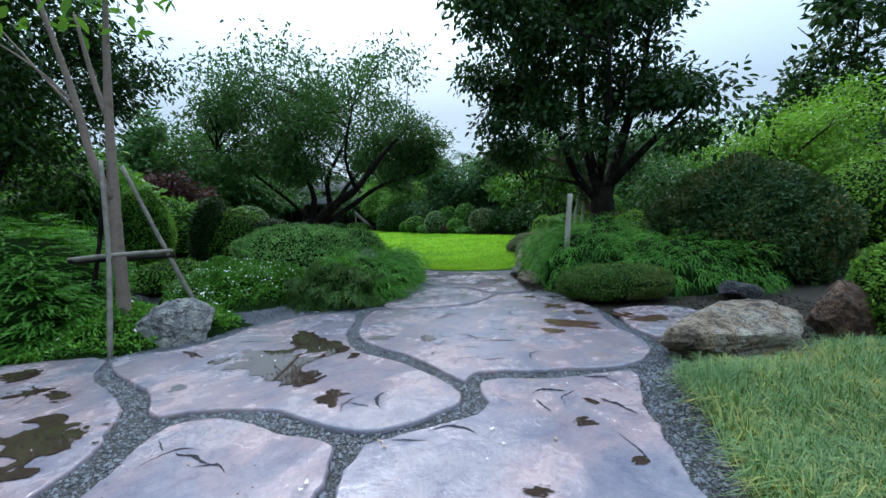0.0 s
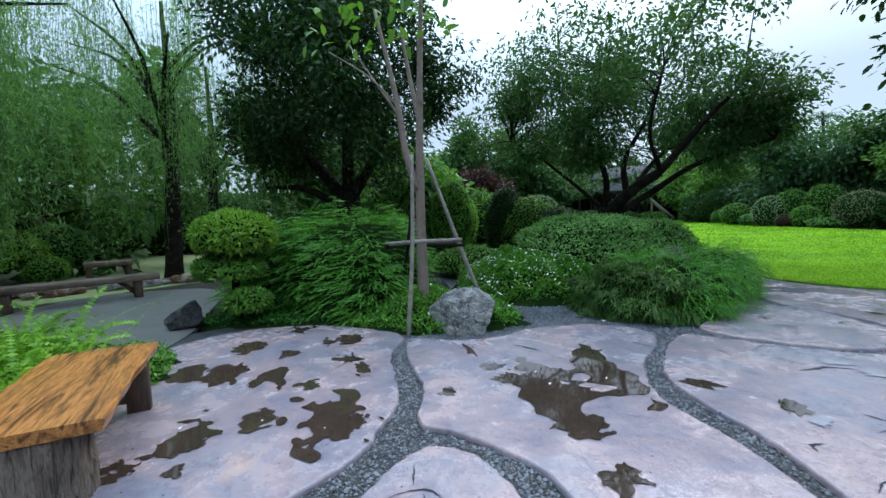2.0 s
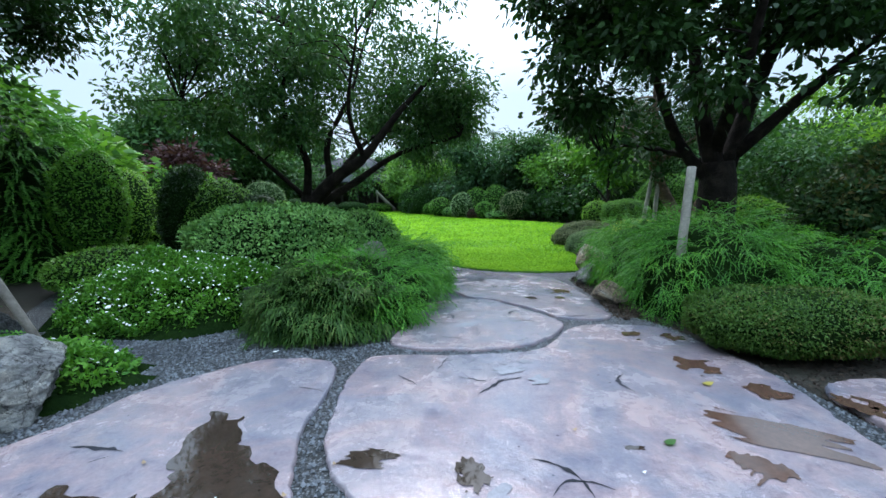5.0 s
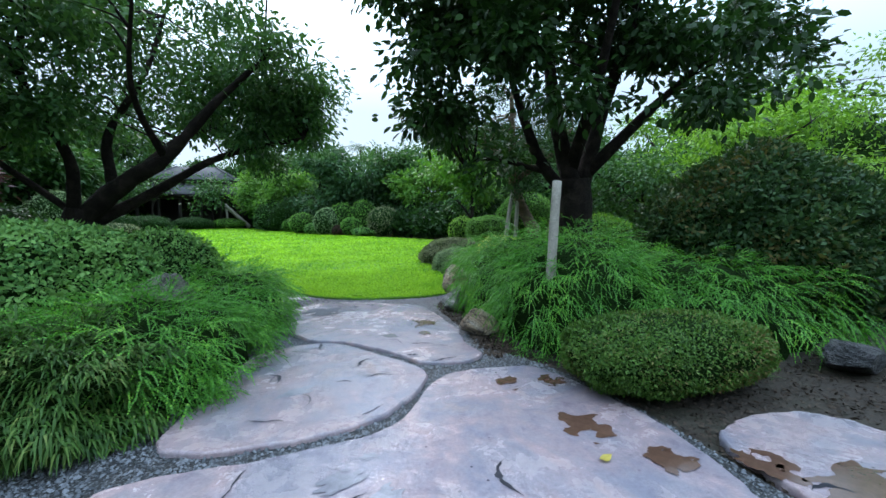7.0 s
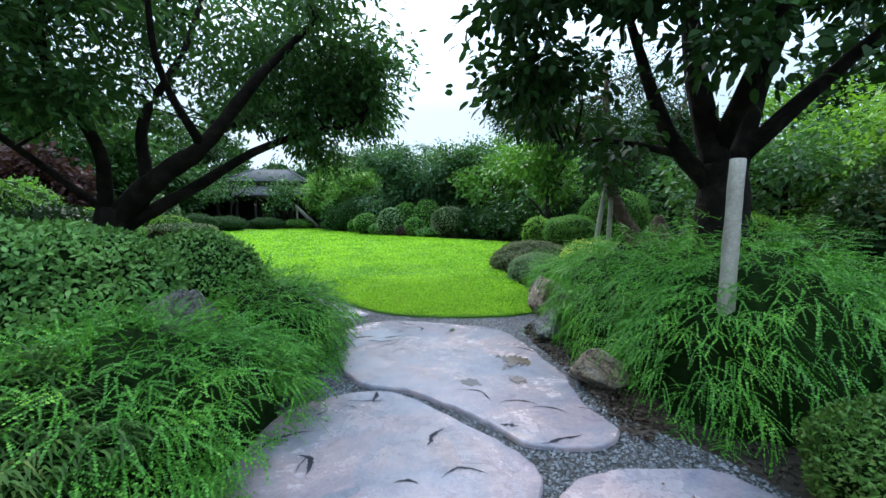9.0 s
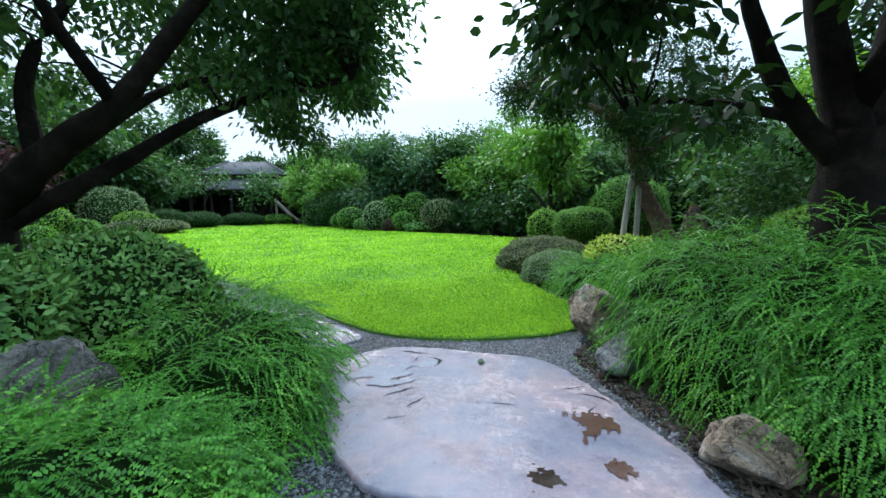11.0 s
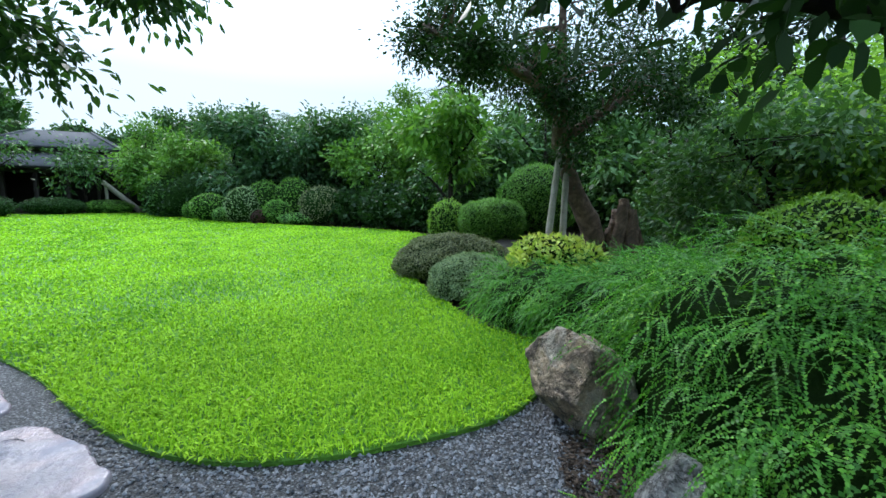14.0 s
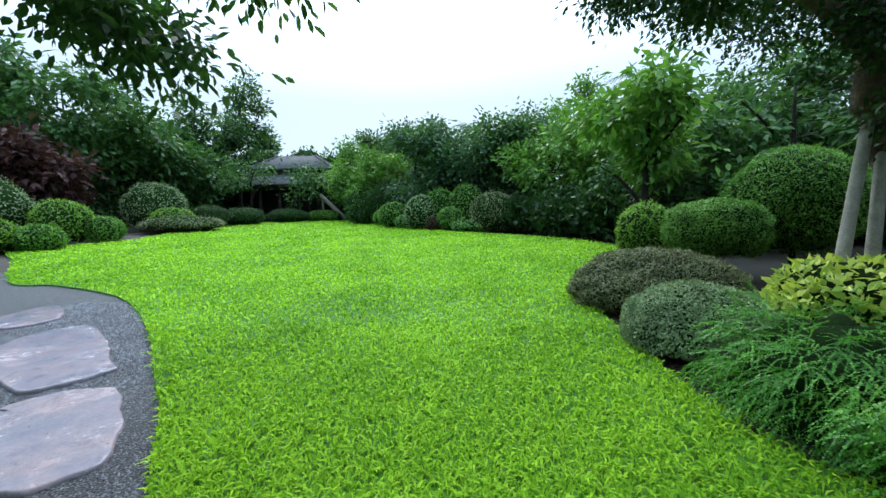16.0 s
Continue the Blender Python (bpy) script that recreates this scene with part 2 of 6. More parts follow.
M["bark"].node_tree.nodes["Principled BSDF"].inputs["Specular IOR Level"].default_value = 0.12
M["bark_pale"] = surface("smooth grey-brown bark", [(0.12, 0.088, 0.070), (0.22, 0.168, 0.135), (0.15, 0.105, 0.082)], 5.0, (0.7, 0.9), 8, 0.6, 0.012)
M["bark_red"] = surface("reddish gnarled bark", [(0.03, 0.02, 0.014), (0.12, 0.075, 0.045), (0.30, 0.20, 0.13)], 5.0, (0.7, 0.9), 6, 1.0, 0.05)
M["pole"] = surface("weathered grey pole", [(0.11, 0.095, 0.078), (0.27, 0.245, 0.205)], 9.0, (0.7, 0.9), 7, 0.5, 0.006)
M["post"] = surface("bleached timber post", [(0.22, 0.20, 0.165), (0.38, 0.35, 0.29)], 7.0, (0.7, 0.9), 7, 0.6, 0.008)
M["plank"] = wood("oiled honey plank", (0.085, 0.028, 0.010), (0.36, 0.150, 0.038), 0.24, 0, 6.0)
M["plank_end"] = wood("dark timber leg", (0.03, 0.018, 0.012), (0.08, 0.045, 0.028), 0.6, 2)
M["log"] = wood("rough grey log bark", (0.010, 0.008, 0.007), (0.15, 0.115, 0.09), 0.9, 2, 15.0)
M["old_wood"] = wood("grey weathered plank", (0.045, 0.032, 0.024), (0.15, 0.105, 0.075), 0.6, 1)
M["concrete"] = surface("pale damp concrete", [(0.10, 0.098, 0.09), (0.17, 0.165, 0.15)], 0.8, (0.45, 0.75), 14, 0.3, 0.008)
M["pond"] = surface("green still pond", [(0.20, 0.26, 0.10), (0.27, 0.33, 0.14)], 0.6, (0.5, 0.65), 6, 0.1, 0.004)
M["roof"] = surface("grey slate roof", [(0.030, 0.031, 0.036), (0.065, 0.067, 0.073)], 1.2, (0.8, 0.95), 12, 0.4, 0.02)
M["timber"] = surface("dark stained timber", [(0.02, 0.016, 0.014), (0.05, 0.04, 0.035)], 2.0, (0.6, 0.8), 8, 0.3, 0.01)
# near-black green that paints the shade deep inside foliage
M["core"] = surface("painted foliage shade", [(0.008, 0.020, 0.005), (0.018, 0.042, 0.008)], 6.0, (0.9, 1.0), 6, 1.0, 0.04)
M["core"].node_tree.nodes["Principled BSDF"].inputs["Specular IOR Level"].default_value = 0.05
M["grass"] = leaf("bright lawn blades", (0.095, 0.25, 0.009), (0.33, 0.555, 0.026), 0.35, 0.6, 0.5, gloss=0.06)
M["box"] = leaf("clipped box leaves", (0.045, 0.13, 0.018), (0.155, 0.32, 0.045), 0.2, 0.45, 1.5)
M["box_mid"] = leaf("fresh green leaves", (0.05, 0.16, 0.02), (0.14, 0.32, 0.035), 0.28, 0.45, 1.5)
M["box_lime"] = leaf("fresh lime leaves", (0.07, 0.17, 0.02), (0.20, 0.36, 0.04), 0.3, 0.45, 1.5)
M["var"] = leaf("grey-green mound leaves", (0.055, 0.155, 0.036), (0.20, 0.37, 0.095), 0.2, 0.5, 1.5)
M["spray"] = leaf("feathery green fronds", (0.029, 0.112, 0.018), (0.112, 0.325, 0.038), 0.32, 0.45, 2.2, (0.24, 0.48, 0.055), 0.80, gloss=0.25)
M["spray_mid"] = leaf("mid green feathery fronds", (0.036, 0.125, 0.020), (0.12, 0.31, 0.042), 0.30, 0.5, 1.4)
M["spray_dark"] = leaf("deep green fronds", (0.017, 0.075, 0.014), (0.058, 0.19, 0.028), 0.25, 0.5, 1.1)
M["mop"] = leaf("olive drooping strands", (0.014, 0.045, 0.009), (0.062, 0.135, 0.024), 0.2, 0.5, 2.6, (0.15, 0.20, 0.05), 0.80)
M["hedge"] = leaf("olive bronze hedge leaves", (0.030, 0.075, 0.014), (0.095, 0.19, 0.032), 0.2, 0.5, 1.4, (0.20, 0.15, 0.065), 0.76)
M["dusky"] = leaf("dusky olive leaves", (0.016, 0.042, 0.017), (0.050, 0.105, 0.032), 0.2, 0.5, 0.7, (0.15, 0.12, 0.04), 0.76)
M["tree_dark"] = leaf("dark glossy leaves", (0.010, 0.030, 0.009), (0.034, 0.082, 0.020), 0.25, 0.45, 0.7, gloss=0.2)
M["tree_mid"] = leaf("mid green tree leaves", (0.028, 0.075, 0.026), (0.075, 0.165, 0.045), 0.3, 0.45, 0.6)
M["tree_lite"] = leaf("light green tree leaves", (0.05, 0.13, 0.025), (0.14, 0.28, 0.045), 0.35, 0.45, 0.5)
M["tree_blue"] = leaf("blue-green far leaves", (0.03, 0.075, 0.035), (0.075, 0.155, 0.065), 0.3, 0.5, 0.3)
M["bamboo"] = leaf("bright bamboo leaves", (0.075, 0.175, 0.022), (0.21, 0.38, 0.045), 0.35, 0.45, 0.5)
M["willow"] = leaf("pale willow leaves", (0.062, 0.16, 0.045), (0.215, 0.385, 0.12), 0.35, 0.45, 0.35)
M["red"] = leaf("plum red foliage", (0.035, 0.016, 0.018), (0.09, 0.04, 0.04), 0.25, 0.5, 0.6)
M["mauve"] = leaf("brown-green mound leaves", (0.07, 0.085, 0.042), (0.21, 0.23, 0.115), 0.15, 0.5, 1.2)
M["sage"] = leaf("sage grey leaves", (0.09, 0.15, 0.072), (0.27, 0.36, 0.18), 0.15, 0.55, 1.2)
M["yellow"] = leaf("yellow variegated leaves", (0.24, 0.38, 0.05), (0.58, 0.64, 0.16), 0.3, 0.45, 2.0)
M["fern"] = leaf("lime fern fronds", (0.075, 0.19, 0.016), (0.23, 0.42, 0.045), 0.35, 0.45, 1.0)
M["mondo"] = leaf("blue-green tuft blades", (0.055, 0.125, 0.042), (0.20, 0.31, 0.125), 0.25, 0.5, 1.1, (0.40, 0.36, 0.10), 0.68)
M["flake"] = leaf("bark flakes", (0.014, 0.010, 0.008), (0.075, 0.055, 0.04), 0.0, 0.7, 3.0)
M["petal"] = surface("white petals", [(0.78, 0.78, 0.74), (0.86, 0.86, 0.82)], 5, (0.5, 0.6), 5, 0.0)
M["dead_leaf"] = surface("fallen yellow leaf", [(0.34, 0.27, 0.04), (0.42, 0.34, 0.06)], 9, (0.5, 0.6), 5, 0.0)

M["tan_leaf"] = surface("dry tan leaf", [(0.30, 0.20, 0.11), (0.40, 0.28, 0.16)], 9, (0.6, 0.7), 5, 0.0)

rng = np.random.default_rng(7)


# ---- helpers for meshes ----
def rise(x, y):
    """The ground climbs gently across the lawn."""
    return 0.024 * np.maximum(0.0, np.asarray(y, float) - 14.0)


def wob(p, f, seed=0):
    """A cheap smooth noise of points, about -1 to 1."""
    r = np.random.default_rng(seed)
    s = np.zeros(len(p))
    for i in range(5):
        k = r.normal(size=3) * f * (1 + 0.5 * i)
        s += np.sin(p @ k + r.uniform(0, 6.28)) / (1 + 0.5 * i)
    return s / 2.2


def unit(v):
    return v / np.maximum(1e-9, np.linalg.norm(v, axis=-1, keepdims=True))


def part(name, verts, faces, mat, parent=None, label="", smooth=False, kind=""):
    """One mesh under a thing; verts in world metres; faces of one size as an array, or a list of arrays."""
    verts = np.asarray(verts, np.float32)
    if parent is not None:
        o = parent
        while o is not None:
            verts = verts - np.array(o.location, np.float32)
            o = o.parent
    sets = [np.asarray(f, np.int32) for f in (faces if isinstance(faces, list) else [faces])]
    sets = [f for f in sets if len(f)]
    loops = np.concatenate([f.ravel() for f in sets])
    counts = np.concatenate([np.full(len(f), f.shape[1], np.int32) for f in sets])
    me = bpy.data.meshes.new(name)
    me.vertices.add(len(verts))
    me.vertices.foreach_set("co", verts.ravel())
    me.loops.add(len(loops))
    me.loops.foreach_set("vertex_index", loops)
    me.polygons.add(len(counts))
    me.polygons.foreach_set("loop_start", np.concatenate([[0], np.cumsum(counts)[:-1]]).astype(np.int32))
    if smooth:
        me.polygons.foreach_set("use_smooth", np.ones(len(counts), bool))
    me.update(calc_edges=True)
    me.materials.append(mat)
    ob = new(name, me)
    ob.parent = parent
    return tagged(ob, label, kind=kind)


def thing(name, at, label, category, group="", kind=""):
    ob = new(name)
    ob.location = at
    ob.empty_display_size = 0.1
    return tagged(ob, label, category, group, kind)


def joined(pieces):
    """Joins (verts, faces) pieces whose faces have one size."""
    vs, fs, k = [], [], 0
    for v, f in pieces:
        vs.append(np.asarray(v, float))
        fs.append(np.asarray(f, int) + k)
        k += len(v)
    return np.concatenate(vs), np.concatenate(fs)


def tube(points, radii, sides=8, lumps=0.0, seed=0):
    p = np.asarray(points, float)
    # rounder course through the given points
    if len(p) > 2:
        p, radii = smooth_line(p, 5), np.interp(np.linspace(0, 1, (len(p) - 1) * 5 + 1), np.linspace(0, 1, len(p)), radii)
    radii = np.asarray(radii, float)
    d = unit(np.gradient(p, axis=0))
    up = np.where(np.abs(d[:, 2:3]) > 0.9, [[1.0, 0, 0]], [[0, 0, 1.0]])
    a = unit(np.cross(d, up))
    b = np.cross(d, a)
    th = np.linspace(0, 2 * np.pi, sides, endpoint=False)
    v = p[:, None] + radii[:, None, None] * (np.cos(th)[None, :, None] * a[:, None] + np.sin(th)[None, :, None] * b[:, None])
    v = v.reshape(-1, 3)
    if lumps:
        c = np.repeat(p, sides, axis=0)
        v = c + (v - c) * (1 + lumps * wob(v, 5.0 / max(0.15, radii.max() * 3), seed))[:, None]
    n = len(p)
    i = np.arange(n - 1)[:, None] * sides
    j = np.arange(sides)[None]
    k = (j + 1) % sides
    f = np.stack([i + j, i + k, i + sides + k, i + sides + j], -1).reshape(-1, 4)
    v = np.concatenate([v, p[:1], p[-1:]])
    e0, e1 = n * sides, n * sides + 1
    jj = np.arange(sides)
    kk = (jj + 1) % sides
    caps = np.concatenate([np.stack([kk, jj, np.full(sides, e0), np.full(sides, e0)], -1),
                           np.stack([(n - 1) * sides + jj, (n - 1) * sides + kk, np.full(sides, e1), np.full(sides, e1)], -1)])
    return v, f, caps[:, :3]


def smooth_line(p, steps, closed=False):
    """Catmull-Rom through points."""
    p = np.asarray(p, float)
    n = len(p)
    q = np.concatenate([p[-1:], p, p[:2]]) if closed else np.concatenate([2 * p[:1] - p[1:2], p, 2 * p[-1:] - p[-2:-1]])
    out = []
    for i in range(n if closed else n - 1):
        a, b, c, d = q[i:i + 4]
        for t in np.arange(steps) / steps:
            out.append(0.5 * (2 * b + (c - a) * t + (2 * a - 5 * b + 4 * c - d) * t * t + (3 * b - a - 3 * c + d) * t ** 3))
    if not closed:
        out.append(p[-1])
    return np.array(out)


def tube_part(name, points, radii, mat, parent, sides=8, lumps=0.0, label="", seed=0):
    v, f, c = tube(points, radii, sides, lumps, seed)
    return part(name, v, [f, c], mat, parent, label, True)


def leaves(at, along, face, length, width):
    """Folded four-cornered leaves: at the stalk, along the rib, face roughly outward."""
    n = len(at)
    along = unit(along)
    side = unit(np.cross(along, face))
    up = np.cross(side, along)
    length = np.broadcast_to(length, n)[:, None]
    width = np.broadcast_to(width, n)[:, None]
    mid = at + along * length * 0.45 + up * width * 0.12
    v = np.stack([at, mid - side * width * 0.5, at + along * length - up * length * 0.10, mid + side * width * 0.5], 1).reshape(-1, 3)
    return v, np.arange(4 * n).reshape(-1, 4)


def broad_leaves(at, along, face, length, width):
    """Oval leaves with six corners, cupped along the rib."""
    n = len(at)
    along = unit(along)
    side = unit(np.cross(along, face))
    up = np.cross(side, along)
    L = np.broadcast_to(length, n)[:, None]
    W = np.broadcast_to(width, n)[:, None]
    a, b = at + along * L * 0.28 + up * W * 0.12, at + along * L * 0.68 + up * W * 0.10
    v = np.stack([at, a - side * W * 0.46, b - side * W * 0.44, at + along * L - up * L * 0.08, b + side * W * 0.44, a + side * W * 0.46], 1).reshape(-1, 3)
    return v, np.arange(6 * n).reshape(-1, 6)


def dome_points(n, centre, radii, low=-0.15, lump=0.06, seed=0, square=1.0):
    """Points over a lumpy dome, with normals."""
    r = np.random.default_rng(seed)
    u = unit(r.normal(size=(n * 2, 3)))
    u = u[u[:, 2] > low][:n]
    if square != 1.0:
        u = np.sign(u) * np.abs(u) ** square
    k = 1 + lump * wob(u * 3.0, 1.6, seed + 5) + lump * 0.5 * wob(u * 9.0, 1.4, seed + 6)
    p = np.asarray(centre) + u * radii * k[:, None]
    return p, unit(u / np.asarray(radii))


def dome_core(centre, radii, seed=0, lump=0.06, low=-0.3, square=1.0, rings=14, seg=26):
    ph = np.linspace(0, np.pi / 2 + math.asin(-low) if low < 0 else np.pi / 2, rings)
    th = np.linspace(0, 2 * np.pi, seg, endpoint=False)
    u = np.stack([np.sin(ph)[:, None] * np.cos(th), np.sin(ph)[:, None] * np.sin(th), np.cos(ph)[:, None] * np.ones(seg)], -1).reshape(-1, 3)
    if square != 1.0:
        u = np.sign(u) * np.abs(u) ** square
    k = 1 + lump * wob(u * 3.0, 1.6, seed + 5)
    v = np.asarray(centre) + u * np.asarray(radii) * k[:, None]
    i = np.arange(rings - 1)[:, None] * seg
    j = np.arange(seg)[None]
    f = np.stack([i + j, i + seg + j, i + seg + (j + 1) % seg, i + (j + 1) % seg], -1).reshape(-1, 4)
    return v, f


def shrub(name, centre, radii, mat, n, size, label, category="shrub", group="", seed=0, lump=0.06, low=-0.35, square=1.0, stem=0.0, loose=0.25, core=0.93):
    """A rounded shrub: an inner mass coloured dark as shade under a skin of separate leaves. centre is at mid height.
    """
    z0 = float(rise(centre[0], centre[1]))
    c = np.array([centre[0], centre[1], centre[2] + z0])
    root = thing(name, (c[0], c[1], z0), label, category, group)
    r = np.random.default_rng(seed + 50)
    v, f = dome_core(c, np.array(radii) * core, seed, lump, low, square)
    part("inner_shade", v, f, M["core"], root, smooth=True)
    p, nn = dome_points(n, c, radii, low, lump, seed, square)
    n = len(p)
    p = p - nn * r.uniform(0, size * 1.2, n)[:, None]
    along = unit(nn * r.uniform(0.2, 1.0, n)[:, None] + r.normal(size=(n, 3)) * 0.75)
    v, f = leaves(p, along, nn + r.normal(size=(n, 3)) * loose, size * r.uniform(0.7, 1.4, n), size * 0.55 * r.uniform(0.8, 1.2, n))
    part("foliage", v, f, mat, root)
    bottom = c[2] + low * radii[2]
    if stem or bottom > z0 + 0.05:
        tube_part("stem", [(c[0], c[1], z0 - 0.05), (c[0] + 0.03, c[1], (z0 + bottom) / 2), (c[0], c[1], bottom + 0.2 * radii[2])], [0.06, 0.05, 0.05], M["bark"], root)
    return root


def fronds(base, way, length, droop, pairs, leaflet, seed=0, width=1.5, lift=0.25, curl=0.30):
    """Arching feathery fronds, each a stem with paired leaflets: returns verts and triangles."""
    r = np.random.default_rng(seed)
    n = len(base)
    way = unit(way)
    L = np.broadcast_to(length, n) * r.uniform(0.65, 1.25, n)
    t = np.linspace(0.06, 1.0, pairs)
    d = np.broadcast_to(droop, n) * r.uniform(0.5, 1.5, n)

    def at(s):
        return base[:, None] + way[:, None] * (L[:, None] * s)[..., None] + np.array([0, 0, 1.0]) * (L[:, None] * (lift * s - d[:, None] * s * s))[..., None]
    tt = np.broadcast_to(t, (n, pairs))
    p, q = at(tt), at(tt + 0.06)
    ax = unit(q - p)
    side = unit(np.cross(ax, np.array([0, 0, 1.0]) + r.normal(size=(n, 1, 3)) * 0.45))
    up = np.cross(side, ax)
    size = leaflet * (1.05 - 0.5 * tt)[..., None] * r.uniform(0.8, 1.2, (n, pairs, 1))
    # leaflets in pairs, each standing on its own stretch of the stem
    foot = p + (q - p) * (0.62 * width * (tt[:, 1:2] - tt[:, :1]) / 0.06)[..., None]
    tips = [p + side * s * size + ax * size * 0.6 + up * size * r.normal(0.0, curl, (n, pairs, 1)) for s in (-1, 1)]
    v = np.concatenate([p, foot] + tips, 1).reshape(-1, 3)
    a = np.arange(n)[:, None] * (4 * pairs) + np.arange(pairs)[None, :]
    b, c, d = a + pairs, a + 2 * pairs, a + 3 * pairs
    f = np.concatenate([np.stack([a, c, b], -1).reshape(-1, 3), np.stack([a, b, d], -1).reshape(-1, 3)])
    return v, f


def blades(base, height, width, lean, seed=0):
    r = np.random.default_rng(seed)
    n = len(base)
    a = r.uniform(0, 2 * np.pi, n)
    d = np.stack([np.cos(a), np.sin(a), np.zeros(n)], -1)
    s = np.stack([-np.sin(a), np.cos(a), np.zeros(n)], -1)
    h = (height * r.uniform(0.6, 1.3, n))[:, None]
    w = (width * r.uniform(0.7, 1.3, n))[:, None]
    ln = (lean * r.uniform(0.2, 1.4, n))[:, None]
    up = np.array([0, 0, 1.0])
    mid = base + up * h * 0.65 + d * h * ln * 0.45
    tip = base + up * h * np.maximum(0.3, 1 - 0.35 * ln) + d * h * ln * 1.1
    v = np.stack([base, mid - s * w * 0.5, tip, mid + s * w * 0.5], 1).reshape(-1, 3)
    return v, np.arange(4 * n).reshape(-1, 4)


def inside(p, poly):
    x, y = p[:, 0], p[:, 1]
    hit = np.zeros(len(p), bool)
    a, b = poly, np.roll(poly, -1, axis=0)
    for (x0, y0), (x1, y1) in zip(a, b):
        if y0 != y1:
            hit ^= ((y0 > y) != (y1 > y)) & (x < (x1 - x0) * (y - y0) / (y1 - y0) + x0)
    return hit


def sheet(name, outline, z, mat, steps=6, thick=0.06, parent=None, label="", cell=0.0, kind=""):
    """A flat piece of ground with a rounded outline that follows the rise."""
    o = smooth_line(outline, steps, True) if steps > 1 else np.asarray(outline, float)
    bm = bmesh.new()
    vs = [bm.verts.new((x, y, 0)) for x, y in o]
    f = bm.faces.new(vs)
    if f.normal.z < 0:
        f.normal_flip()
    if cell:
        lo, hi = o.min(0), o.max(0)
        for axis in (0, 1):
            for c in np.arange(lo[axis] + cell, hi[axis], cell):
                co, no = [0, 0, 0], [0, 0, 0]
                co[axis], no[axis] = c, 1
                bmesh.ops.bisect_plane(bm, geom=bm.verts[:] + bm.edges[:] + bm.faces[:], plane_co=co, plane_no=no)
    ext = bmesh.ops.extrude_face_region(bm, geom=bm.faces[:])
    top = {e for e in ext["geom"] if isinstance(e, bmesh.types.BMVert)}
    for v in bm.verts:
        v.co.z = z + float(rise(v.co.x, v.co.y)) - (0 if v in top else thick)
    bmesh.ops.recalc_face_normals(bm, faces=bm.faces[:])
    me = bpy.data.meshes.new(name)
    bm.to_mesh(me)
    bm.free()
    me.materials.append(mat)
    ob = new(name, me)
    ob.parent = parent
    return tagged(ob, label, kind=kind)


# ---- ground ----
def ground_sheet():
    g = np.concatenate([[-900, -300, -120], np.arange(-60, 61, 3.0), [120, 300, 900]])
    X, Y = np.meshgrid(g, g + 20, indexing="ij")
    Z = np.minimum(rise(X, Y), 1.6) - 0.06
    n = len(g)
    v = np.stack([X, Y, Z], -1).reshape(-1, 3)
    i, j = np.meshgrid(np.arange(n - 1) * n, np.arange(n - 1), indexing="ij")
    f = np.stack([i + j, i + n + j, i + n + j + 1, i + j + 1], -1).reshape(-1, 4)
    return part("ground", v, f, M["soil"], None, "dark damp soil under the planting", True, "structure")


ground_sheet()

LAWN = [(-12, 22.6), (-8.5, 19.3), (-7.1, 18.9), (-5.2, 18.0), (-4.0, 17.0), (-2.9, 15.8), (-1.95, 14.6), (-1.4, 13.9), (-0.85, 13.05), (-0.35, 12.4), (0.1, 12.05),
        (0.6, 11.86), (1.2, 11.78), (1.9, 11.8), (2.5, 12.1), (3.1, 12.8), (2.88, 13.5), (2.85, 14.5), (2.9, 15.6), (3.2, 17.5), (4.2, 19.8), (6.2, 22.5), (6.2, 25.5),
        (4.5, 28.0), (1.0, 31.6), (-2.0, 36.0), (-6.0, 43.0), (-12.0, 45.0), (-17.0, 39.5), (-15.0, 34.5), (-13.5, 29.0), (-15.0, 25.5)]
sheet("lawn", LAWN, 0.0, M["turf"], 6, 0.10, None, "bright green carpet grass lawn", 1.0, "structure")
lawn_line = smooth_line(LAWN, 6, True)

GRAVEL = [(-6.4, -1.6), (2.4, -1.6), (1.9, 2.0), (2.25, 3.6), (2.5, 4.6), (2.5, 6.4), (2.25, 7.8), (1.85, 8.6), (1.95, 9.6), (2.2, 11.0), (2.6, 12.4), (0, 13.2), (-1, 15.4), (-4, 18.4), (-9, 20.4),
          (-11.5, 20.5), (-9, 17.8), (-5, 14.8), (-2.6, 13.0), (-1.5, 11.0), (-1.5, 9.4), (-2.6, 8.4), (-5.8, 8.0), (-5.2, 6.2), (-4.2, 5.2), (-6.4, 4.8)]
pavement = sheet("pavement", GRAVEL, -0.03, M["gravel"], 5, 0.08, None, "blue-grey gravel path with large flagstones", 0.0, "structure")


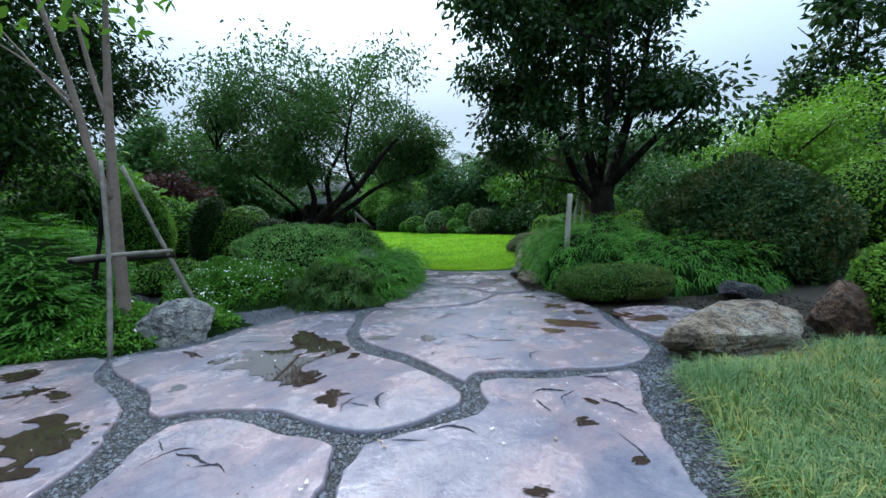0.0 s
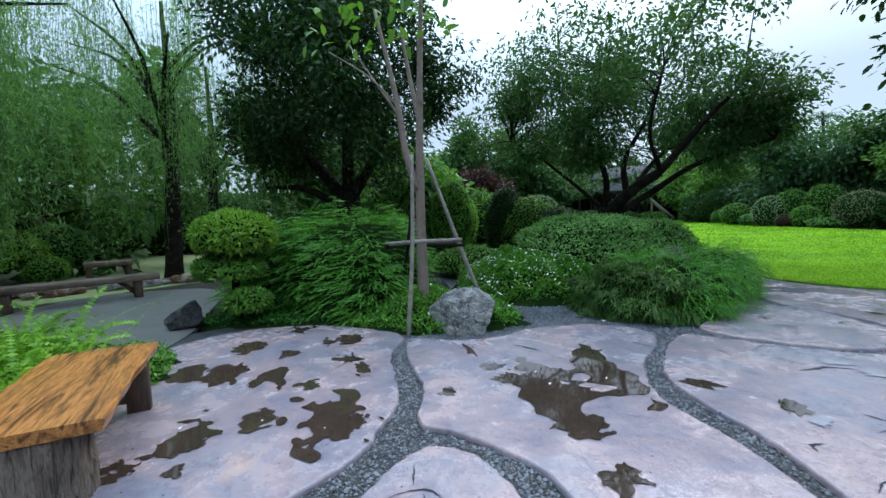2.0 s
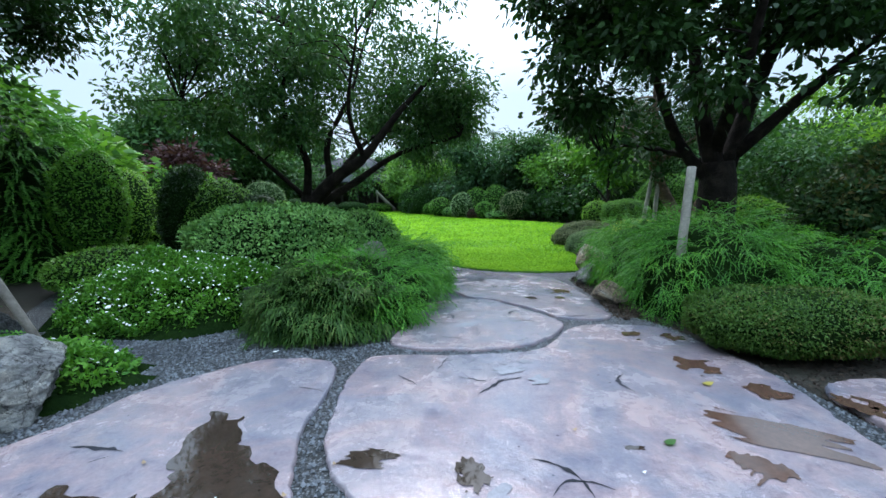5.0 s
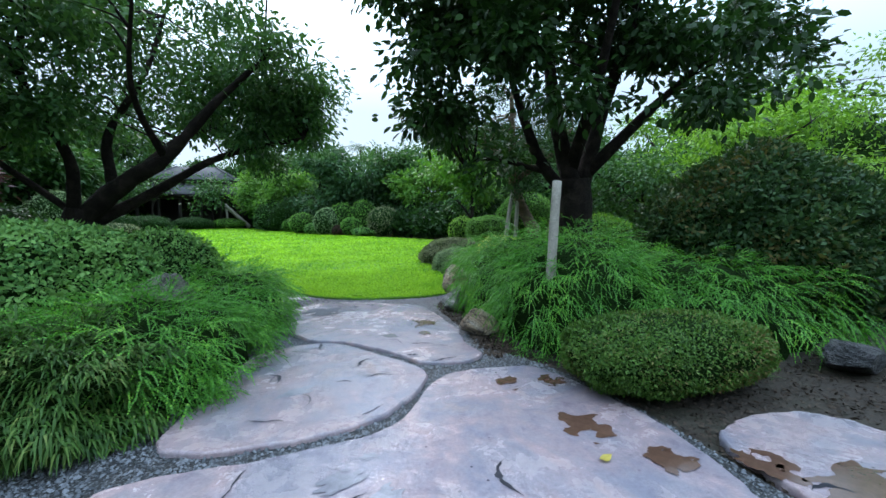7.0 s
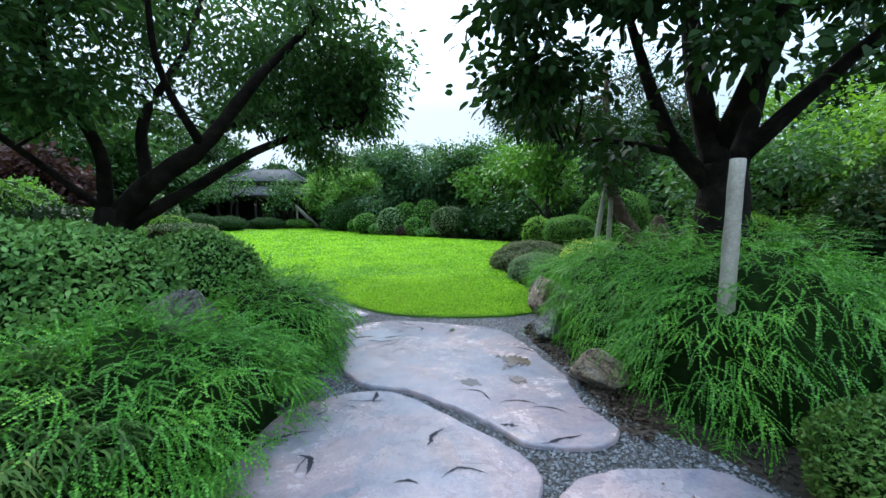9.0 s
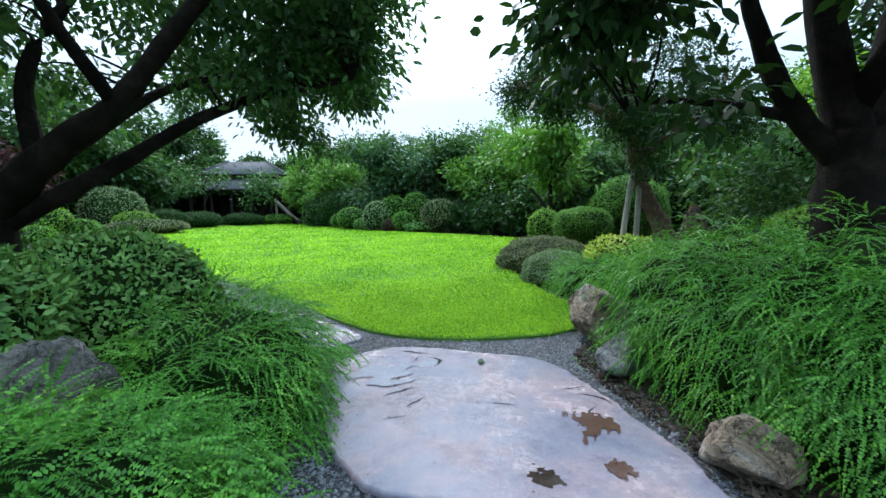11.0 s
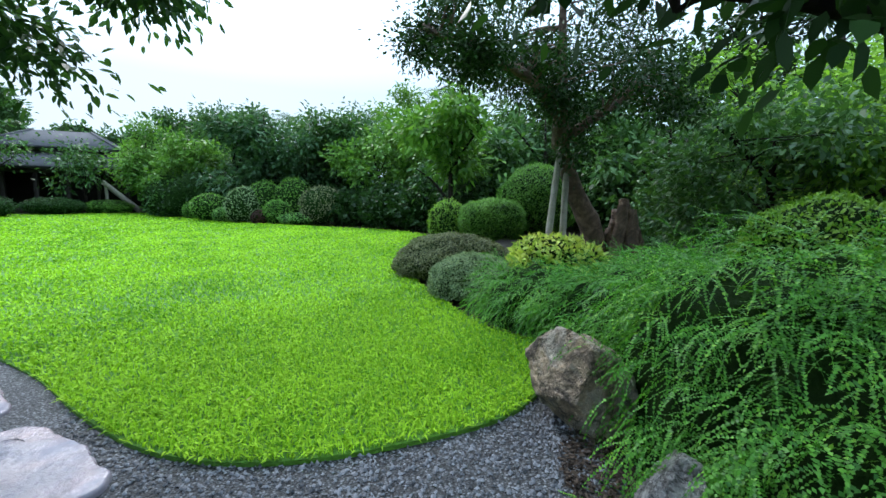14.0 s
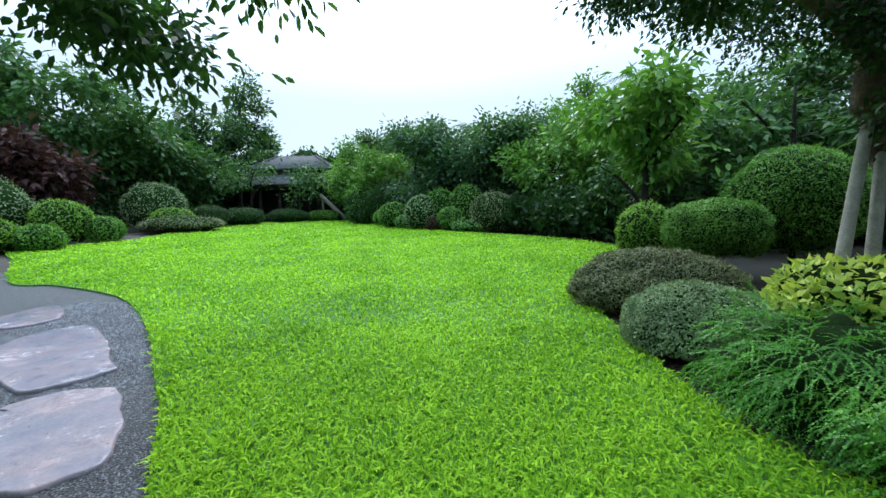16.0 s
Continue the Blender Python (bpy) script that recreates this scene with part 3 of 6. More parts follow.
def flagstone(outline, k, top=0.012):
    """A broad irregular slab with a worn round edge."""
    o = smooth_line(outline, 16, True)
    c = o.mean(0)
    nz = wob(np.c_[o, np.zeros(len(o))], 4.0, k) * 0.024 + wob(np.c_[o, np.zeros(len(o))], 13.0, k + 9) * 0.016 + wob(np.c_[o, np.zeros(len(o))], 31.0, k + 19) * 0.008
    o = o + unit(o - c) * nz[:, None]
    t = np.roll(o, -1, 0) - np.roll(o, 1, 0)
    nrm = unit(np.c_[t[:, 1], -t[:, 0]])
    if np.sum(o[:, 0] * np.roll(o[:, 1], -1) - np.roll(o[:, 0], -1) * o[:, 1]) < 0:
        nrm = -nrm
    rings = [(0.0, -0.06), (0.004, top - 0.022), (-0.004, top - 0.005), (-0.014, top)]
    bm = bmesh.new()
    loops = []
    for grow, z in rings:
        q = o + nrm * grow
        loops.append([bm.verts.new((x, y, z + float(rise(x, y)))) for x, y in q])
    n = len(o)
    for a, b in zip(loops, loops[1:]):
        for i in range(n):
            bm.faces.new((a[i], a[(i + 1) % n], b[(i + 1) % n], b[i])).smooth = True
    bm.faces.new(loops[-1])
    bmesh.ops.recalc_face_normals(bm, faces=bm.faces[:])
    me = bpy.data.meshes.new("flagstone")
    bm.to_mesh(me)
    bm.free()
    me.materials.append(M["slabs"][k % 4])
    ob = new("flagstone", me)
    ob.parent = pavement
    return o


SLABS = []
SLABS.append(flagstone([(-4.1, 0.2), (-4.6, 1.2), (-5.3, 2.0), (-6.1, 2.55), (-6.2, 3.5), (-5.4, 4.4), (-4.2, 4.68), (-3.72, 4.1), (-2.95, 3.45), (-2.6, 2.95), (-2.42, 2.4), (-2.5, 1.2), (-3.1, 0.2)], 0))
SLABS.append(flagstone([(-3.92, 4.65), (-3.45, 4.9), (-3.02, 5.35), (-2.85, 5.95), (-2.25, 6.55), (-1.55, 6.55), (-1.38, 5.9), (-1.36, 5.35), (-1.05, 4.62), (-0.42, 4.12), (0.1, 3.42), (-0.02, 3.06),
                        (-0.72, 2.82), (-1.45, 3.2), (-2.1, 3.22), (-2.42, 3.16), (-2.82, 3.66), (-3.5, 4.15)], 1))
SLABS.append(flagstone([(-2.12, 2.2), (-2.18, 2.8), (-2.05, 3.02), (-1.73, 3.06), (-1.24, 2.82), (-0.86, 2.66), (-0.78, 2.4), (-0.8, 1.8), (-0.9, 0.8), (-1.6, 0.5), (-2.2, 1.2)], 2))
SLABS.append(flagstone([(-0.62, 2.54), (-0.36, 2.72), (0.28, 3.06), (0.34, 3.58), (1.1, 3.63), (1.76, 3.7), (1.58, 3.15), (1.42, 2.5), (1.36, 2.14), (1.2, 1.9), (0.3, 1.75), (-0.56, 1.95)], 3))
SLABS.append(flagstone([(-1.12, 6.72), (-0.3, 6.78), (0.5, 7.0), (1.04, 7.75), (1.7, 7.86), (2.12, 7.65), (2.42, 6.5), (2.3, 5.4), (2.32, 4.5), (1.9, 3.95), (1.16, 3.84), (0.34, 3.84),
                        (0.12, 3.66), (-0.32, 4.3), (-1.0, 4.95), (-1.22, 5.6), (-1.28, 6.3)], 0))
SLABS.append(flagstone([(-1.1, 7.15), (-0.92, 8.2), (-0.72, 8.95), (-0.04, 9.15), (0.62, 8.5), (0.92, 7.85), (0.42, 7.15), (-0.42, 6.95)], 1))
SLABS.append(flagstone([(-0.66, 11.2), (-0.1, 11.62), (0.3, 11.56), (0.9, 11.3), (1.45, 10.98), (1.64, 10.2), (1.68, 9.41), (1.62, 8.7), (1.68, 8.3), (1.4, 8.12), (0.98, 8.2), (0.7, 8.62), (0.24, 9.1), (-0.34, 9.45), (-0.62, 10.3)], 2))
SLABS.append(flagstone([(2.74, 6.3), (3.6, 6.35), (3.85, 5.7), (3.2, 5.1), (2.62, 4.8), (2.5, 5.3), (2.6, 5.9)], 3))
SLABS.append(flagstone([(-1.6, 12.1), (-1.42, 12.85), (-0.92, 12.86), (-0.43, 12.16), (-0.55, 11.92), (-0.78, 11.74), (-1.2, 11.7)], 3))
SLABS.append(flagstone([(-2.75, 14.0), (-2.1, 14.34), (-1.35, 13.42), (-1.36, 13.18), (-1.65, 13.02), (-2.3, 13.3)], 0))
SLABS.append(flagstone([(-4.3, 15.4), (-3.95, 16.15), (-2.68, 14.98), (-2.46, 14.7), (-3.0, 14.3)], 1))
SLABS.append(flagstone([(-5.6, 16.4), (-5.66, 17.02), (-5.4, 17.25), (-4.76, 16.55), (-5.04, 16.1)], 2))


def gravel_chips(n):
    """Loose chips between the slabs and along the lawn."""
    line = smooth_line(GRAVEL, 5, True)
    lo, hi = np.array([-5.4, 0.8]), np.array([2.6, 17.5])
    p = rng.uniform(lo, hi, (n * 6, 2))
    keep = inside(p, line) & ~inside(p, lawn_line)
    for s in SLABS:
        keep &= ~inside(p, s)
    p = p[keep][:n]
    m = len(p)
    c = np.c_[p, rise(p[:, 0], p[:, 1]) - 0.026]
    u = np.array([(1, 0, 0), (0, 1, 0), (-1, 0, 0), (0, -1, 0), (0, 0, 1)], float)
    s = rng.uniform(0.006, 0.017, (m, 1, 1)) * rng.uniform(0.6, 1.4, (m, 5, 1))
    a = rng.uniform(0, 6.28, m)
    R = np.zeros((m, 3, 3))
    R[:, 0, 0], R[:, 0, 1], R[:, 1, 0], R[:, 1, 1], R[:, 2, 2] = np.cos(a), -np.sin(a), np.sin(a), np.cos(a), 1
    v = c[:, None] + np.einsum("nij,kj->nki", R, u) * s + rng.normal(0, 0.002, (m, 5, 3))
    f = np.array([(0, 1, 4), (1, 2, 4), (2, 3, 4), (3, 0, 4)])[None] + np.arange(m)[:, None, None] * 5
    part("gravel", v.reshape(-1, 3), f.reshape(-1, 3), M["pebble"], None, "loose blue-grey gravel chips between the flagstones", kind="stuff")


gravel_chips(38000)


def puddle(x, y, rx, ry, turn, seed, mat, label="shallow brown rain puddle lying on a flagstone"):
    """A thin irregular film of water."""
    n = 44
    g = np.linspace(-1.7, 1.7, n)
    X, Y = np.meshgrid(g, g, indexing="ij")
    P = np.stack([X.ravel(), Y.ravel(), np.zeros(n * n)], -1)
    f1 = 0.62 - np.hypot(P[:, 0], P[:, 1]) ** 1.5 + 0.55 * wob(P * (1, 1.3, 1), 2.2, seed) + 0.42 * wob(P * (0.8, 1.5, 1), 5.0, seed + 1) + 0.22 * wob(P, 11.0, seed + 2)
    F = f1.reshape(n, n)
    Q = P[:, :2].reshape(n, n, 2).copy()
    moved = F > 0
    # the rim's corners slide to the water's edge
    for dx, dy in ((1, 0), (-1, 0), (0, 1), (0, -1), (1, 1), (-1, -1), (1, -1), (-1, 1)):
        G = np.roll(F, (-dx, -dy), (0, 1))
        W = np.roll(P[:, :2].reshape(n, n, 2), (-dx, -dy), (0, 1))
        rim = (F <= 0) & (G > 0) & ~moved
        t = (F / (F - G + 1e-9))[..., None]
        Q = np.where(rim[..., None], P[:, :2].reshape(n, n, 2) + (W - P[:, :2].reshape(n, n, 2)) * t, Q)
        moved |= rim
    c, s = math.cos(turn), math.sin(turn)
    q = Q.reshape(-1, 2) * (rx, ry)
    q = np.stack([q[:, 0] * c - q[:, 1] * s, q[:, 0] * s + q[:, 1] * c], -1)
    root = np.array([x, y, 0.0138 + 0.0008 * (seed // 3 % 9) + float(rise(x, y))])
    ii, jj = np.meshgrid(np.arange(n - 1) * n, np.arange(n - 1), indexing="ij")
    quad = np.stack([ii + jj, ii + n + jj, ii + n + jj + 1, ii + jj + 1], -1).reshape(-1, 4)
    tri = np.concatenate([quad[:, :3], quad[:, [0, 2, 3]]])
    wet, ok = (F > 0).ravel(), moved.ravel()
    tri = tri[ok[tri].all(1) & wet[tri].any(1)]
    used, f = np.unique(tri, return_inverse=True)
    f = f.reshape(-1, 3)
    v = np.c_[q[used], np.zeros(len(used))] + root
    ob = part("puddle", v - root, f, mat)
    ob.location = root
    return tagged(ob, label, "puddle", "puddles on the flagstones")


NEAR_POOLS = [(-3.64, 2.01, 0.2, 0.31, 0.89), (-3.43, 2.39, 0.15, 0.2, 0.9), (-3.01, 2.78, 0.35, 0.51, 0.89), (-2.8, 2.86, 0.08, 0.13, 0.9), (-4.68, 2.68, 0.25, 0.41, 0.87),
    (-4.15, 2.93, 0.19, 0.31, 0.87), (-5.0, 2.41, 0.22, 0.35, 0.87), (-3.5, 1.56, 0.13, 0.17, 0.91), (-3.22, 1.79, 0.08, 0.08, 0.9), (-5.29, 3.22, 0.23, 0.25, 0.85),
    (-4.72, 3.42, 0.13, 0.17, 0.86), (-4.64, 4.14, 0.24, 0.3, 0.85), (-4.0, 3.7, 0.18, 0.24, 0.86), (-5.53, 4.07, 0.16, 0.25, 0.83), (-3.62, 3.62, 0.09, 0.26, 0.87),
    (-3.72, 3.03, 0.13, 0.13, 0.88)]
MIDDLE_POOLS = [(-1.76, 4.45, 0.60, 0.72, 0.25), (-1.88, 5.22, 0.30, 0.44, 0.2), (-2.35, 4.30, 0.30, 0.24, -0.3), (-1.45, 3.80, 0.24, 0.20, 0.1), (-0.99, 3.33, 0.15, 0.19, -0.08), (-3.06, 4.7, 0.08, 0.22, 0.87), (-2.54, 3.68, 0.1, 0.1, 0.89),
    (-2.55, 4.44, 0.14, 0.11, 0.88), (1.85, 6.6, 0.19, 0.22, 0.04), (1.72, 5.5, 0.38, 0.24, -0.6), (1.39, 5.15, 0.16, 0.18, 0.05), (-0.85, 5.12, 0.17, 0.11, 0.05),
    (-0.24, 4.98, 0.1, 0.16, 0.05), (2.1, 6.09, 0.16, 0.17, 0.05), (0.77, 5.3, 0.07, 0.03, 0.05), (2.66, 5.89, 0.14, 0.24, 0.05)]
PATH_POOLS = [(1.0, 2.78, 0.12, 0.09, -0.07), (1.15, 2.31, 0.07, 0.07, -0.05), (1.16, 3.11, 0.08, 0.06, -0.08), (0.47, 2.07, 0.08, 0.05, -0.05), (1.62, 7.48, 0.11, 0.17, -0.11),
    (1.2, 9.22, 0.1, 0.14, -0.16), (1.28, 9.69, 0.18, 0.25, -0.17), (0.74, 9.23, 0.12, 0.12, -0.16), (2.94, 5.6, 0.36, 0.3, -0.15), (2.03, 7.39, 0.14, 0.13, -0.11)]
PUDDLES = NEAR_POOLS + MIDDLE_POOLS + PATH_POOLS
CLEAR_POOLS = [(0.12, 6.42, 0.20, 0.10, 0.2), (0.36, 6.22, 0.10, 0.10, 0.1), (-0.10, 4.86, 0.09, 0.10, 0.0), (-0.20, 10.92, 0.36, 0.34, 0.3), (0.28, 11.12, 0.16, 0.14, 0.1), (-0.25, 7.75, 0.17, 0.10, 0.4), (0.30, 6.62, 0.07, 0.05, 0.1)]
for i, row in enumerate(CLEAR_POOLS):
    puddle(*row, 260 + 3 * i, M["clear_water"], "thin clear film of rainwater lying on a flagstone")
for i, row in enumerate(PUDDLES):
    puddle(*row, 20 + 3 * i, M["rust_water" if row[0] > 0.9 and row[1] > 4.5 else "water"])


def crack(x, y, length, turn, seed):
    """A cleft in the stone's face: a narrow dark sliver."""
    t = np.linspace(-1, 1, 16)
    px = t * length / 2
    py = 0.06 * length * wob(np.c_[t * 2, t, t], 0.9, seed) + 0.010 * length * wob(np.c_[t * 5, t, t], 2, seed + 1)
    py = py + (seed % 2) * 0.26 * length * (1 - t ** 2)
    w = (0.005 + 0.012 * (seed * 0.377 % 1) ** 2) * (1 - np.abs(t) ** 2) * np.maximum(0.12, 1 + 0.9 * wob(np.c_[t, t, t], 8, seed + 2)) + 0.0008
    c, s = math.cos(turn), math.sin(turn)
    a, b = np.stack([px, py + w], -1), np.stack([px, py - w], -1)
    q = np.concatenate([a, b])
    q = np.stack([q[:, 0] * c - q[:, 1] * s, q[:, 0] * s + q[:, 1] * c], -1)
    v = np.c_[q, np.full(len(q), 0.0)]
    i = np.arange(15)
    ob = part("crack", v, np.stack([i, i + 16, i + 17, i + 1], -1), M["crack"], pavement)
    ob.location = (x, y, 0.0152)


cr = random.Random(5)
for k, (s, m) in enumerate(zip(SLABS, (7, 7, 5, 9, 16, 13, 20, 3, 4, 3, 2, 0))):
    lo, hi = s.min(0), s.max(0)
    made = 0
    for _ in range(400):
        if made == m:
            break
        x, y = cr.uniform(lo[0], hi[0]), cr.uniform(lo[1], hi[1])
        L, turn = cr.uniform(0.10, 0.42), cr.gauss(0.1, 1.1)
        ends = np.array([(x - L / 2 * math.cos(turn), y - L / 2 * math.sin(turn)), (x + L / 2 * math.cos(turn), y + L / 2 * math.sin(turn)), (x, y)])
        if inside(ends, s).all():
            crack(x, y, L, turn, k * 40 + made)
            made += 1


def lawn_blades():
    """Blades thin out and broaden away from the lawn's near corner."""
    near = np.array([0.8, 10.6])
    got = []
    for box_lo, box_hi, m in (((-3.0, 11.6), (3.6, 16.0), 180000), ((-17.0, 11.6), (6.6, 44.0), 420000)):
        p = rng.uniform(box_lo, box_hi, (m, 2))
        d = np.hypot(*(p - near).T)
        per = m / ((box_hi[0] - box_lo[0]) * (box_hi[1] - box_lo[1]))
        want = 3600 * np.minimum(1, (2.6 / d) ** 1.75)
        if box_hi[1] > 20:
            first = (p[:, 0] > -3) & (p[:, 0] < 3.6) & (p[:, 1] < 16)
            want[first] = np.maximum(0, want[first] - 180000 / (6.6 * 4.4))
        got.append(p[rng.uniform(size=m) < want / per])
    p = np.concatenate(got)
    p = p[inside(p, lawn_line)]
    k = np.clip((np.hypot(*(p - near).T) / 2.6), 1, 9)
    v, f = blades(np.c_[p, rise(p[:, 0], p[:, 1]) - 0.004], 0.060 * k ** 0.15, 0.0130 * k ** 0.86, 1.05, 3)
    part("lawn_grass", v, f, M["grass"], None, "short bright green grass blades of the lawn", kind="stuff")


lawn_blades()


# ---- rocks ----
def rock(at, size, turn, mat, seed, label, sharp=0.93, category="rock", fine=5):
    """A boulder cut by random planes, worn a little, bedded in the ground."""
    r = np.random.default_rng(seed)
    bm = bmesh.new()
    bmesh.ops.create_icosphere(bm, subdivisions=fine, radius=1)
    u = np.array([v.co for v in bm.verts])
    pn = unit(r.normal(size=(22, 3)))
    pd = r.uniform(0.46, 0.84, 22)
    dots = u @ pn.T
    cut = np.where(dots > 0.05, pd / np.maximum(dots, 0.05), 9).min(1)
    rad = sharp * np.minimum(cut, 1.2) * 1.25 + (1 - sharp)
    rad = rad * (1 + 0.05 * wob(u, 3, seed) - 0.06 * np.abs(wob(u, 6, seed + 1)) + 0.02 * np.abs(wob(u, 14, seed + 2)) + 0.012 * wob(u, 40, seed + 3))
    q = u * rad[:, None] * (size[0] / 2, size[1] / 2, size[2] * 0.62)
    q[:, 2] += size[2] * 0.34
    c, s = math.cos(turn), math.sin(turn)
    q = np.stack([q[:, 0] * c - q[:, 1] * s, q[:, 0] * s + q[:, 1] * c, q[:, 2]], -1)
    for v, co in zip(bm.verts, q):
        v.co = co
    for f in bm.faces:
        f.smooth = fine < 5
    me = bpy.data.meshes.new("rock")
    bm.to_mesh(me)
    bm.free()
    me.materials.append(mat)
    ob = new("rock", me)
    ob.location = (at[0], at[1], at[2] if len(at) > 2 else float(rise(*at)))
    return tagged(ob, label, category)


rock((-3.72, 5.5), (1.2, 0.9, 0.68), 0.3, M["rock_grey"], 3, "angular grey boulder with pale streaks on gravel")
rock((2.92, 4.24), (1.35, 0.68, 0.50), 0.16, M["rock_tan"], 5, "long low tan boulder at the flagstones' edge")
rock((4.75, 4.65), (0.8, 0.6, 0.72), 0.1, M["rock_rust"], 8, "upright rusty brown boulder beside a round shrub")
rock((2.5, 11.72), (0.98, 0.92, 0.66), 0.5, M["rock_tan"], 11, "tall brown-grey boulder at the lawn's corner")
rock((2.12, 10.65), (0.5, 0.4, 0.40), 0.2, M["rock_grey"], 13, "small pale grey rock under trailing fronds")
rock((1.98, 9.15), (0.62, 0.42, 0.34), -0.5, M["rock_tan"], 15, "pinkish brown rock beside the flagstone path")
rock((-1.92, 9.46), (0.66, 0.52, 1.12), 0.5, M["rock_slate"], 17, "dark slate rock between two ground shrubs")
rock((-2.95, 7.95), (0.5, 0.4, 0.5), 0.4, M["rock_dark"], 19, "small brown rock at the gravel's edge")
rock((-7.2, 3.15), (0.55, 0.4, 0.42), 0.9, M["rock_dark"], 21, "dark rock beside the tiered shrub")
rock((-5.55, 1.95), (0.5, 0.35, 0.28), 0.2, M["rock_rust"], 23, "small brown rock behind the bench")
rock((-5.3, 6.7), (0.8, 0.5, 0.5), 0.2, M["rock_dark"], 25, "grey rock behind the young tree")
rock((5.2, 6.9), (0.9, 0.5, 0.25), 0.2, M["rock_dark"], 27, "long dark rock under the big shrub")


# ---- trees ----
def tree(name, at, limbs, crowns, mat, bark, leaf_size, per_clump, label, seed, category="tree", spread=0.32, twig=0.012, droop=0.0, narrow=0.5, group="", oval=False):
    """limbs: (points, first radius, last radius); crowns: (centre, radii, clumps). Leaves grow in clumps at the ends of twigs."""
    r = np.random.default_rng(seed)
    root = thing(name, at, label, category, group)
    nodes = []
    for k, (pts, r0, r1) in enumerate(limbs):
        pts = np.asarray(pts, float)
        tube_part("trunk" if k == 0 else "limb", pts, np.linspace(r0, r1, len(pts)), bark, root, 12 if r0 > 0.09 else 7, 0.14 if r0 > 0.07 else 0.05, seed=seed + k)
        line = smooth_line(pts, 5) if len(pts) > 2 else pts
        nodes.append(line[len(line) // 3 if k == 0 else 0:])
    nodes = np.concatenate(nodes)
    centres = []
    for c, rad, m in crowns:
        k = max(3, m // 15)
        hub = unit(r.normal(size=(k, 3))) * (r.uniform(0.05, 1.0, k) ** 0.45)[:, None]
        size = r.uniform(0.16, 0.40, k)
        own = r.choice(k, m, p=size ** 2 / (size ** 2).sum())
        u = hub[own] + unit(r.normal(size=(m, 3))) * (size[own] * r.uniform(0.1, 1.0, m) ** 0.5)[:, None] * np.array([1, 1, 0.75])
        centres.append(np.asarray(c) + u * rad)
    centres = np.concatenate(centres)
    # twigs from the nearest limb to each clump
    near = np.empty(len(centres), int)
    for i in range(0, len(centres), 500):
        near[i:i + 500] = np.argmin(((centres[i:i + 500, None] - nodes[None]) ** 2).sum(-1) + 0.6 * np.maximum(0, nodes[None, :, 2] - centres[i:i + 500, None, 2]), 1)
    pieces = []
    for c, k in list(zip(centres, near))[:: max(1, len(centres) // (150 if group == "" else 40))]:
        a = nodes[k]
        if group:
            v, f, _ = tube([a, c], [twig * 1.6, twig * 0.4], 3)
            pieces.append((v, f))
            continue
        mid = (a + c) / 2 + r.normal(size=3) * 0.08 + (0, 0, 0.12)
        v, f, _ = tube([a, mid, c], [twig * 1.6, twig, twig * 0.35], 4)
        pieces.append((v, f))
    v, f = joined(pieces)
    part("branchwork", v, f, bark, root, kind="stuff")
    n = len(centres) * per_clump
    cc = np.repeat(centres, per_clump, axis=0)
    off = r.normal(size=(n, 3)) * spread * np.array([1, 1, 0.7])
    p = cc + off
    along = unit(off + r.normal(size=(n, 3)) * 0.25 + np.array([0, 0, -droop]))
    face = r.normal(size=(n, 3)) * 0.7 + np.array([0, 0, 1.0])
    v, f = (broad_leaves if oval else leaves)(p, along, face, leaf_size * r.uniform(0.7, 1.35, n), leaf_size * narrow * r.uniform(0.8, 1.2, n))
    part("crown", v, f, mat, root)
    return root


def far_tree(name, x, y, height, width, mat, seed, label, clumps=110, per=34, size=0.30, low=0.12, trunk=0.12, category="tree", group="trees behind the lawn", spread=0.42):
    z = float(rise(x, y))
    r = random.Random(seed)
    top = (x + r.uniform(-0.2, 0.2), y, z + height * 0.85)
    limbs = [([(x, y, z - 0.1), (x + r.uniform(-0.2, 0.2), y, z + height * 0.4), top], trunk, 0.03)]
    for i in range(3):
        a = r.uniform(0, 6.28)
        limbs.append(([(x, y, z + height * (0.25 + 0.12 * i)), (x + width * 0.2 * math.cos(a), y + width * 0.2 * math.sin(a), z + height * (0.42 + 0.12 * i)), (x + width * 0.36 * math.cos(a), y + width * 0.36 * math.sin(a), z + height * (0.5 + 0.13 * i))], trunk * 0.5, 0.02))
    crowns = [((x, y, z + height * (low + 1) / 2), (width / 2, width / 2, height * (1 - low) / 2), clumps)]
    for i in range(4):
        a = r.uniform(0, 6.28)
        crowns.append(((x + width * 0.3 * math.cos(a), y + width * 0.3 * math.sin(a), z + height * r.uniform(0.45, 0.85)), (width * 0.24, width * 0.24, height * 0.16), clumps // 6))
    return tree(name, (x, y, z), limbs, crowns, mat, M["bark"], size, per, label, seed, category, spread, 0.012, 0.2, 0.5, group)


